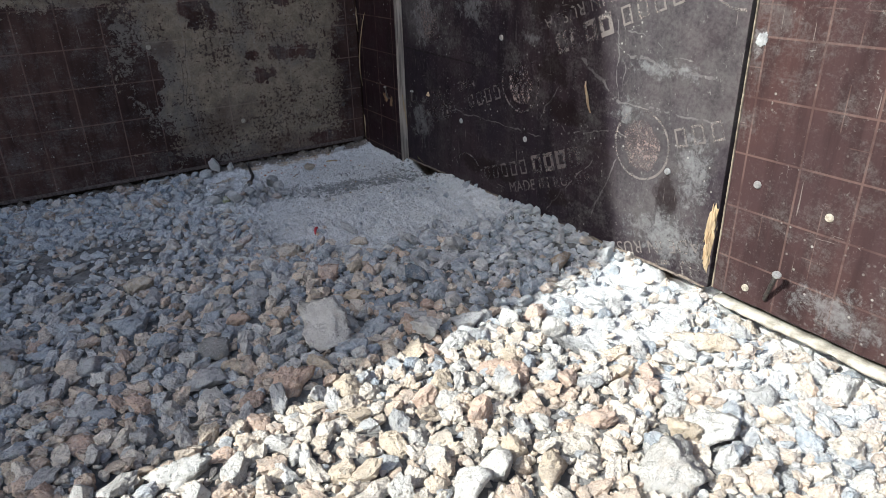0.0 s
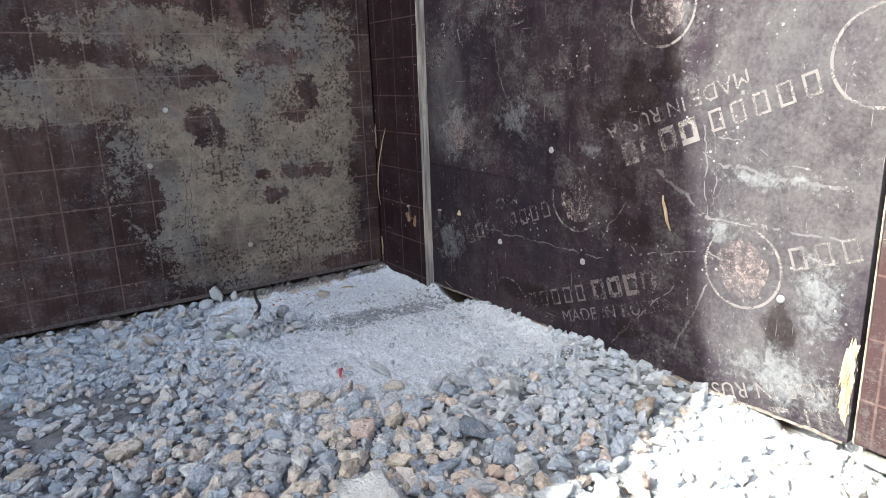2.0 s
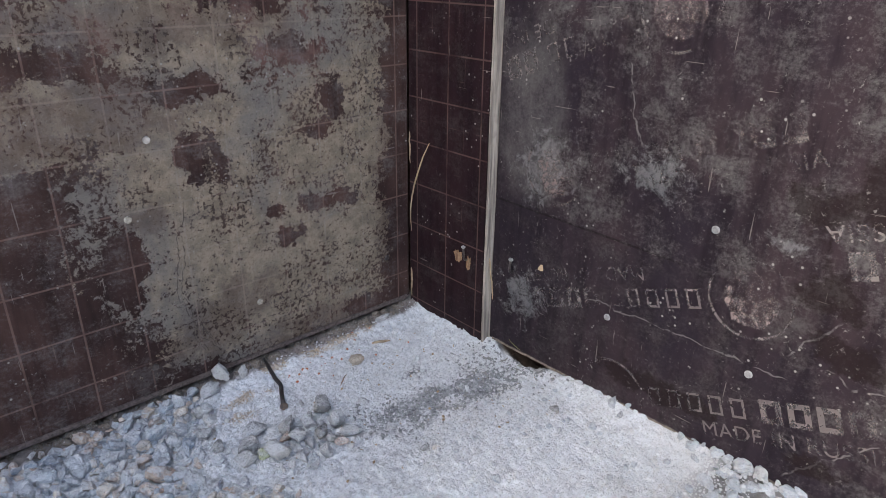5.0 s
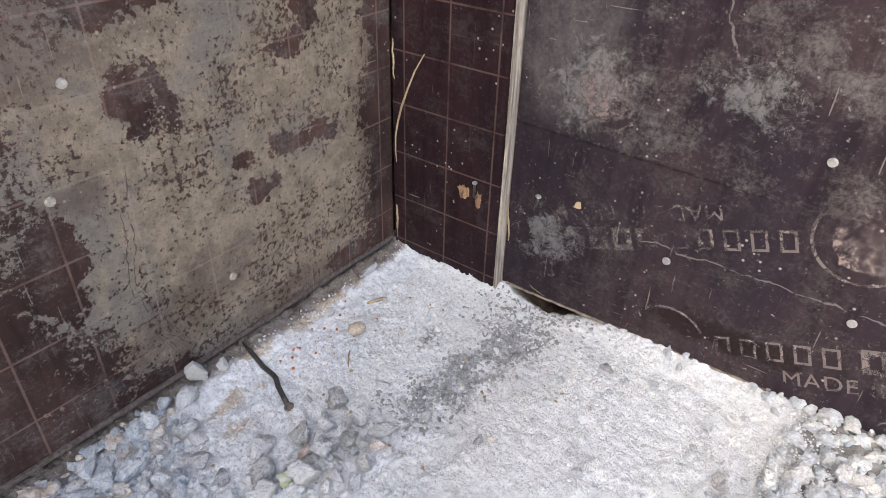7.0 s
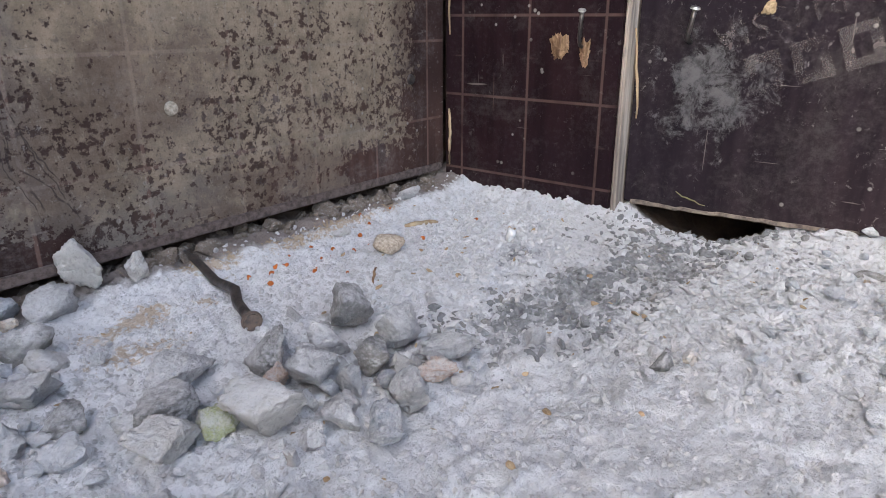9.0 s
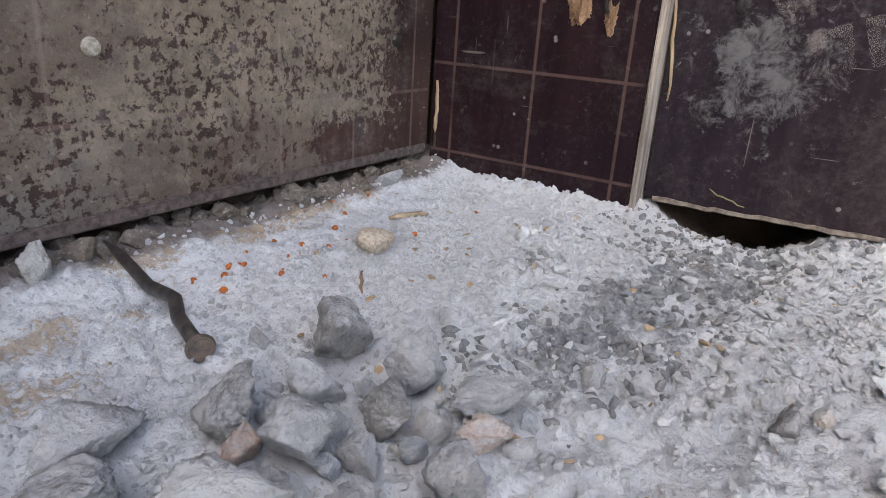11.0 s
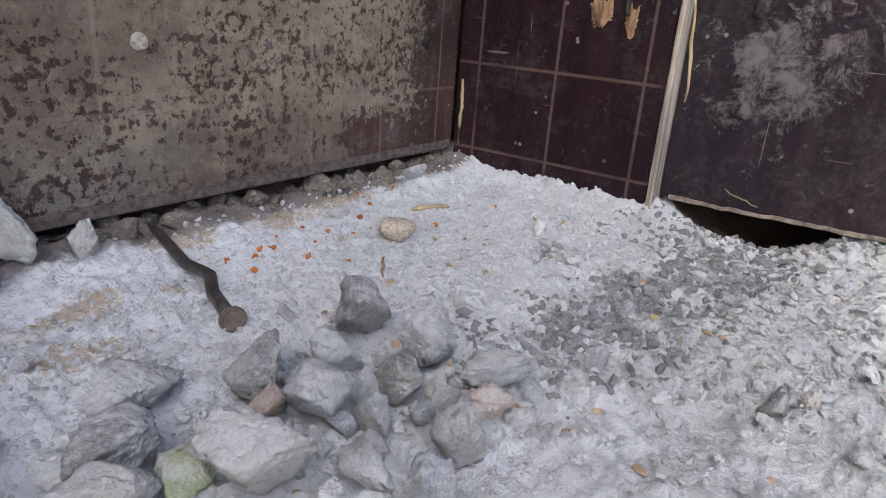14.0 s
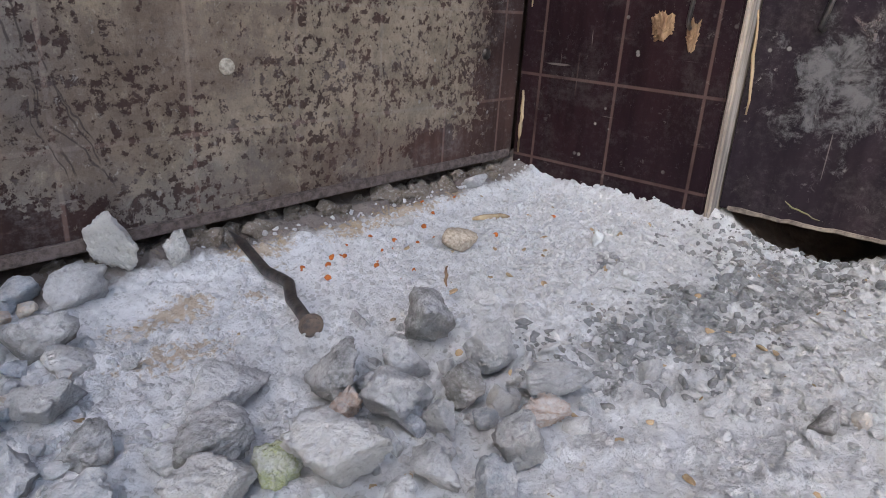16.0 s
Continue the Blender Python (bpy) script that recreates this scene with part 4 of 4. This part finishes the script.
BY = "in the pile beside the nail"
for row in ((0.358, 1.119, .0265, .020, .021, "dark", 10), (0.359, 1.090, .021, .019, .023, "grey", 75), (0.334, 1.107, .017, .013, .017, "grey", 125),
            (0.335, 1.082, .0175, .015, .018, "dark", 35), (0.362, 1.064, .029, .017, .0145, "grey", -38), (0.311, 1.119, .022, .017, .0215, "dark", 65),
            (0.300, 1.103, .0135, .012, .0125, "pink", 10), (0.311, 1.090, .021, .019, .018, "grey", 20), (0.344, 1.056, .017, .011, .0105, "pink", -40),
            (0.272, 1.096, .0155, .013, .011, "moss", 0), (0.281, 1.082, .020, .030, .020, "pale", 40), (0.282, 1.134, .033, .020, .013, "grey", 40),
            (0.263, 1.114, .027, .022, .015, "dark", 35), (0.320, 1.049, .017, .015, .018, "grey", 80), (0.327, 1.067, .0105, .009, .0105, "blue", 30),
            (0.315, 1.075, .010, .009, .0125, "grey", 60), (0.338, 1.068, .011, .010, .0125, "pale", 15), (0.298, 1.062, .016, .013, .010, "grey", 50),
            (0.252, 1.098, .024, .016, .011, "pale", 20), (0.340, 1.118, .013, .010, .010, "dark", 70), (0.300, 1.043, .016, .014, .012, "blue", 12),
            (0.322, 1.128, .010, .008, .007, "grey", 20), (0.240, 1.138, .017, .014, .011, "dark", 30), (0.252, 1.118, .015, .012, .010, "grey", 75),
            (0.237, 1.161, .015, .014, .012, "grey", 15), (0.362, 1.050, .007, .006, .006, "blue", 15), (0.309, 1.080, .008, .007, .006, "blue", 70)):
    boulder(*row, where=BY, sink=0.03, level=5, low=0.62)
boulder(0.296, 1.245, .021, .015, .031, "white", -30, 14, 0.05, "leaning at the foot of the board", 0.55, 5, 3)
boulder(0.322, 1.239, .014, .012, .017, "pale", 25, 0, 0.1, "on the dust beside the board", 0.6, 5, 5)
for row in ((0.251, 1.204, .023, .019, .021, "dark", 0), (0.404, 0.988, .0125, .011, .012, "dark", 40), (0.408, 1.104, .015, .010, .009, "grey", -40), (0.274, 1.232, .021, .017, .019, "grey", 30),
            (0.405, 1.047, .0125, .009, .011, "grey", -30), (0.257, 1.244, .016, .012, .014, "blue", 20), (0.560, 0.935, .018, .011, .007, "dark", 60), (0.255, 1.188, .018, .020, .010, "pale", 60),
            (0.240, 1.170, .020, .018, .012, "grey", 10), (0.455, 1.225, .016, .012, .008, "pale", 20), (0.540, 1.240, .022, .012, .009, "grey", 0)):
    boulder(*row, where="half bedded in the dust", sink=0.3)
boulder(0.235, 0.600, .054, .062, .018, "pale", -20, 38, 0.0, "lying on top of the gravel", 0.36)
boulder(0.381, 0.664, .030, .028, .006, "slate", -25, 38, -0.25, "standing out of the gravel", 0.5)
for row in ((0.141, 0.767, .026, .022, .015, "white", 10), (0.279, 0.827, .038, .022, .020, "tan", 15), (0.240, 0.905, .028, .018, .014, "pink", 10),
            (0.227, 0.890, .022, .016, .013, "tan", 0), (0.372, 0.808, .025, .014, .014, "tan", -20), (0.151, 0.939, .030, .022, .020, "tan", 30),
            (0.071, 0.739, .052, .040, .026, "blue", 10), (-0.075, 0.735, .072, .050, .032, "pale", 10), (-0.096, 1.023, .042, .030, .022, "pale", 20),
            (0.092, 0.844, .034, .026, .026, "tan", 0), (0.296, 0.735, .028, .026, .024, "pink", 0), (0.330, 0.736, .024, .022, .020, "tan", 30),
            (0.255, 0.680, .042, .020, .020, "tan", 35), (0.283, 0.590, .040, .024, .020, "blue", 20), (0.374, 0.546, .032, .024, .024, "grey", 0),
            (0.413, 0.521, .030, .022, .022, "white", 20), (0.443, 0.516, .026, .022, .022, "pink", 10), (0.440, 0.482, .030, .026, .026, "pale", -30),
            (0.555, 0.596, .038, .026, .020, "rust", 0), (-0.064, 1.069, .036, .026, .022, "tan", 60), (0.169, 0.693, .028, .022, .020, "pink", 0),
            (0.176, 0.545, .036, .030, .030, "pink", 30), (0.109, 0.594, .040, .028, .022, "grey", 10), (0.338, 0.515, .038, .024, .022, "white", 15),
            (0.060, 0.485, .044, .034, .030, "white", 15), (0.375, 0.272, .066, .050, .038, "pale", 0), (0.240, 0.345, .034, .030, .032, "white", 40),
            (0.267, 0.350, .030, .026, .028, "pale", 70), (0.302, 0.325, .042, .028, .026, "tan", 10), (0.541, 0.375, .066, .040, .024, "tan", -25),
            (0.515, 0.292, .030, .026, .020, "grey", 0), (0.440, 0.285, .046, .038, .034, "white", 0), (0.575, 0.256, .044, .030, .024, "white", 20),
            (0.372, 0.348, .032, .026, .022, "pink", 0), (0.330, 0.640, .036, .020, .015, "blue", 20), (0.300, 0.668, .034, .018, .018, "tan", -30),
            (0.205, 0.735, .026, .020, .020, "grey", 10), (0.020, 0.690, .034, .028, .022, "grey", 60), (0.010, 0.860, .030, .026, .016, "tan", 0),
            (0.130, 0.640, .034, .030, .026, "dark", 20), (0.215, 0.505, .030, .026, .024, "tan", 0), (0.420, 0.300, .030, .026, .026, "tan", 60)):
    boulder(*row)
boulder(0.379, 0.852, .013, .038, .012, "grey", 20, 0, 0.2, "lying on the dust")

# sandy bead, white crumb, red scrap
rng = np.random.default_rng(5)
v, f = rock_shape(4, rng, planes=30, sharp=9, rough=0.07, low=0.85)
ob = part("sandy_pebble", mesh_from("sandy_pebble", v * np.array([.0095, .0085, .0068]), f), M_SAND)
ob.location = (0.450, 1.181, ground_z(0.450, 1.181) + 0.0055)
tagged(ob, "round sandy tan pebble on the pale dust", "pebble")
v, f = rock_shape(3, rng, rough=0.08)
ob = part("white_crumb", mesh_from("white_crumb", v * np.array([.0035, .003, .0055]), f), M_CEMENT)
ob.location = (0.515, 1.129, ground_z(0.515, 1.129) + 0.003)
tagged(ob, "small white crumb of plaster", "crumb")
splinter(curved((0.331, 0.862, ground_z(.331, .862) + .004), (0.341, 0.876, ground_z(.341, .876) + .004), (0, 0.003, 0.002), seed=21), 0.002, M_RED, "tiny curled red plastic scrap", "red_scrap")
splinter(curved((0.405, 1.150, ground_z(.405, 1.15) + .002), (0.425, 1.166, ground_z(.425, 1.166) + .002), (0, 0, 0.001), seed=22), 0.0008, M_CHIP, "thin dry twig on the dust", "twig")
splinter(curved((0.495, 1.205, ground_z(.495, 1.205) + .002), (0.520, 1.195, ground_z(.52, 1.195) + .002), (0, 0, 0.001), seed=23), 0.002, M_SPLIT, "short pale straw on the dust", "straw")

# ---- gravel: what nobody could count ----


def scatter(name, count, span, size, level, keep, material, label, category, seed, flat=(0.55, 0.95), lift=0.25, gap=0.8, tone_rough=0.23, shapes=30, rounded=False, singles=None):
    """Many small pieces in one mesh, largest first, laid without piling into one another."""
    rng = np.random.default_rng(seed)
    kinds = [rock_shape(level, rng, planes=12, sharp=30, rough=tone_rough, low=0.6)[0] for _ in range(shapes)]
    faces = ICO[level][1]
    x0, x1, y0, y1 = span
    cell = size[1] * 2
    grid = {}
    for x, y, r in TAKEN:
        grid.setdefault((int(x // cell), int(y // cell)), []).append((x, y, r))
    vs, fs, base, alone, meshes = [], [], 0, 0, {}
    radii = np.sort(size[0] + (size[1] - size[0]) * rng.beta(1.3, 3.2, count))[::-1]
    for r in radii:
        for _ in range(7):
            x, y = rng.uniform(x0, x1), rng.uniform(y0, y1)
            if rng.random() > keep(x, y, r):
                continue
            i, j = int(x // cell), int(y // cell)
            near = (q for a in (-1, 0, 1) for b in (-1, 0, 1) for q in grid.get((i + a, j + b), ()))
            if any((q[0] - x) ** 2 + (q[1] - y) ** 2 < (gap * (q[2] + r)) ** 2 for q in near):
                continue
            grid.setdefault((i, j), []).append((x, y, r))
            s = np.array([r * rng.uniform(0.95, 1.35), r * rng.uniform(0.75, 1.05), r * rng.uniform(*flat)])
            kind, m, at = rng.integers(shapes), turn_matrix(rng), np.array([x, y, ground_z(x, y) + lift * r])
            if singles and singles(x, y) and alone < 210:
                alone += 1
                if kind not in meshes:
                    meshes[kind] = mesh_from("stone", kinds[kind], faces, rounded)
                tan = 0.95 - 0.8 * smooth(0.38, 0.72, y) - 0.4 * smooth(0.28, 0.55, x)
                pick = rng.random()
                tone = ("tan", "pink", "pale")[int(pick * 97) % 3] if pick < tan else ("grey", "blue", "pale", "grey")[int(pick * 97) % 4]
                me = meshes.get((kind, tone))
                if me is None:
                    me = meshes[(kind, tone)] = meshes[kind].copy()
                ob = part("stone", me, M_TONE[tone])
                ob.matrix_basis = Matrix.Translation(at) @ Matrix(m.tolist()).to_4x4() @ Matrix.Diagonal((*s, 1))
                tagged(ob, LABELS[tone] + " among the gravel", "stone", "loose stones")
                break
            v = (kinds[kind] * s) @ m.T + at
            vs.append(v)
            fs.append(faces + base)
            base += len(v)
            break
    ob = part(name, mesh_from(name, np.concatenate(vs), np.concatenate(fs), rounded), material)
    return tagged(ob, label, category, kind="stuff")


def open_gravel(x, y, r):
    if x > 0.628 and y > 0.42:
        return 0.0
    if r > 0.0066 and y > 0.80 and rng_free(x, y) > 0.3:
        return 0.0
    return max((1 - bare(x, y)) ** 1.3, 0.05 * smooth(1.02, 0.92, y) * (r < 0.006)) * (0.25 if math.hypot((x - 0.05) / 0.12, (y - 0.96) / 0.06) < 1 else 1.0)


def rng_free(x, y):
    """An even value between 0 and 1 that depends on the place alone."""
    return (math.sin(x * 1271.3 + y * 3117.7) * 43758.5) % 1.0


def on_dust(x, y, r):
    hollow = min(1.0, 1.3 * math.exp(-(((x - 0.5) / 0.12) ** 2 + ((y - 1.045 + 0.2 * (x - 0.5)) / 0.04) ** 2)))
    return min(1.0, (0.36 + 0.3 * smooth(0.36, 0.44, x)) * (1 - hollow) + 0.6 * (1 - bare(x, y))) * (1 - 0.75 * smooth(1.18, 1.22, y))


def in_hollow(x, y, r):
    axis = 1.062 - 0.22 * (x - 0.42)
    return (math.exp(-(((x - 0.48) / 0.09) ** 2 + ((y - axis) / 0.024) ** 2)) + 0.7 * math.exp(-(((x - 0.59) / 0.035) ** 2 + ((y - 1.045) / 0.05) ** 2))) * (0.45 + noise.noise(Vector((x * 45, y * 45, 1))))


def lumpy(x, y, r):
    """Crust lies broken round the hollow and towards the printed board."""
    ring = math.exp(-(((x - 0.50) / 0.12) ** 2 + ((y - 1.02) / 0.085) ** 2))
    hollow = math.exp(-(((x - 0.485) / 0.10) ** 2 + ((y - 1.048) / 0.036) ** 2))
    return min(1.0, 0.10 + 0.7 * ring) * (1 - 0.95 * smooth(0.25, 0.6, hollow)) * smooth(0.36, 0.44, x) * (0.6 + 0.8 * noise.noise(Vector((x * 30, y * 30, 6))))


scatter("gravel", 4300, (-0.45, 0.634, 0.08, 1.25), (0.0058, 0.0128), 3, open_gravel, M_STONE, "loose grey and tan crushed gravel", "gravel", 11, lift=0.4, tone_rough=0.2, singles=lambda x, y: -0.12 < x < 0.6 and 0.35 < y < 1.0)
scatter("fine_gravel", 11000, (-0.45, 0.632, 0.08, 1.25), (0.0024, 0.0070), 2, open_gravel, M_STONE, "small chips between the gravel stones", "gravel", 12, gap=0.72, lift=0.5)
scatter("dust_crumbs", 15000, (0.2, 0.612, 0.72, 1.25), (0.0006, 0.0027), 1, on_dust, M_TONE["dusty"], "grey crumbs of broken cement on the dust", "crumbs", 13, lift=0.2, gap=0.9)
scatter("cement_lumps", 1500, (0.34, 0.616, 0.80, 1.13), (0.0010, 0.0050), 2, lumpy, M_TONE["dusty"], "crusty pale cement lumps breaking out of the dust", "crumbs", 19, flat=(0.4, 0.7), lift=0.05, gap=0.85)
scatter("hollow_crumbs", 2600, (0.36, 0.618, 0.93, 1.12), (0.0005, 0.0036), 2, in_hollow, M_TONE["damp"], "grey crumbs in the scraped hollow", "crumbs", 14, lift=0.2)
scatter("orange_crumbs", 45, (0.36, 0.56, 1.16, 1.245), (0.0007, 0.0024), 2, lambda x, y, r: math.exp(-(((x - 0.41) / 0.04) ** 2 + ((y - 1.212) / 0.016) ** 2)) + 0.04, M_ORANGE, "bright orange crumbs of clay on the dust", "crumbs", 15, lift=0.4)
scatter("wood_crumbs", 90, (0.24, 0.60, 0.95, 1.24), (0.0008, 0.0028), 2, lambda x, y, r: 1.0, M_SPLIT, "tan wood crumbs strewn over the dust", "crumbs", 16, flat=(0.2, 0.4), lift=0.3)


def under_edge(x, y, r):
    return 1.0 if 0.3 < noise.noise(Vector((x * 30, 2.0, 0))) + 0.5 else 0.2


scatter("edge_rubble", 120, (-0.04, 0.60, 1.246, 1.266), (0.0025, 0.0095), 3, under_edge, M_TONE["brown"], "brown dirt lumps under the board's edge", "rubble", 17, lift=0.0)


# small chips packed between the stones of the pile
rng = np.random.default_rng(18)
CHIPS = []
for k in range(8):
    v, f = rock_shape(3, rng, rough=0.12)
    CHIPS.append(mesh_from("chip", v, f, False))
for k in range(70):
    x, y = rng.normal(0.312, 0.026), rng.normal(1.082, 0.022)
    r = rng.uniform(0.0014, 0.0045)
    if any(math.hypot(x - q[0], y - q[1]) < 0.75 * (q[2] + r) for q in TAKEN):
        continue
    TAKEN.append((x, y, r))
    ob = part("stone_chip", CHIPS[k % 8], M_TONE["grey"])
    ob.matrix_basis = Matrix.LocRotScale((x, y, ground_z(x, y) + 0.35 * r), Euler(rng.uniform(0, 6.28, 3)), (r * 1.2, r, r * 0.8))
    tagged(ob, "small grey stone chip packed between larger stones", "stone", "loose stones")
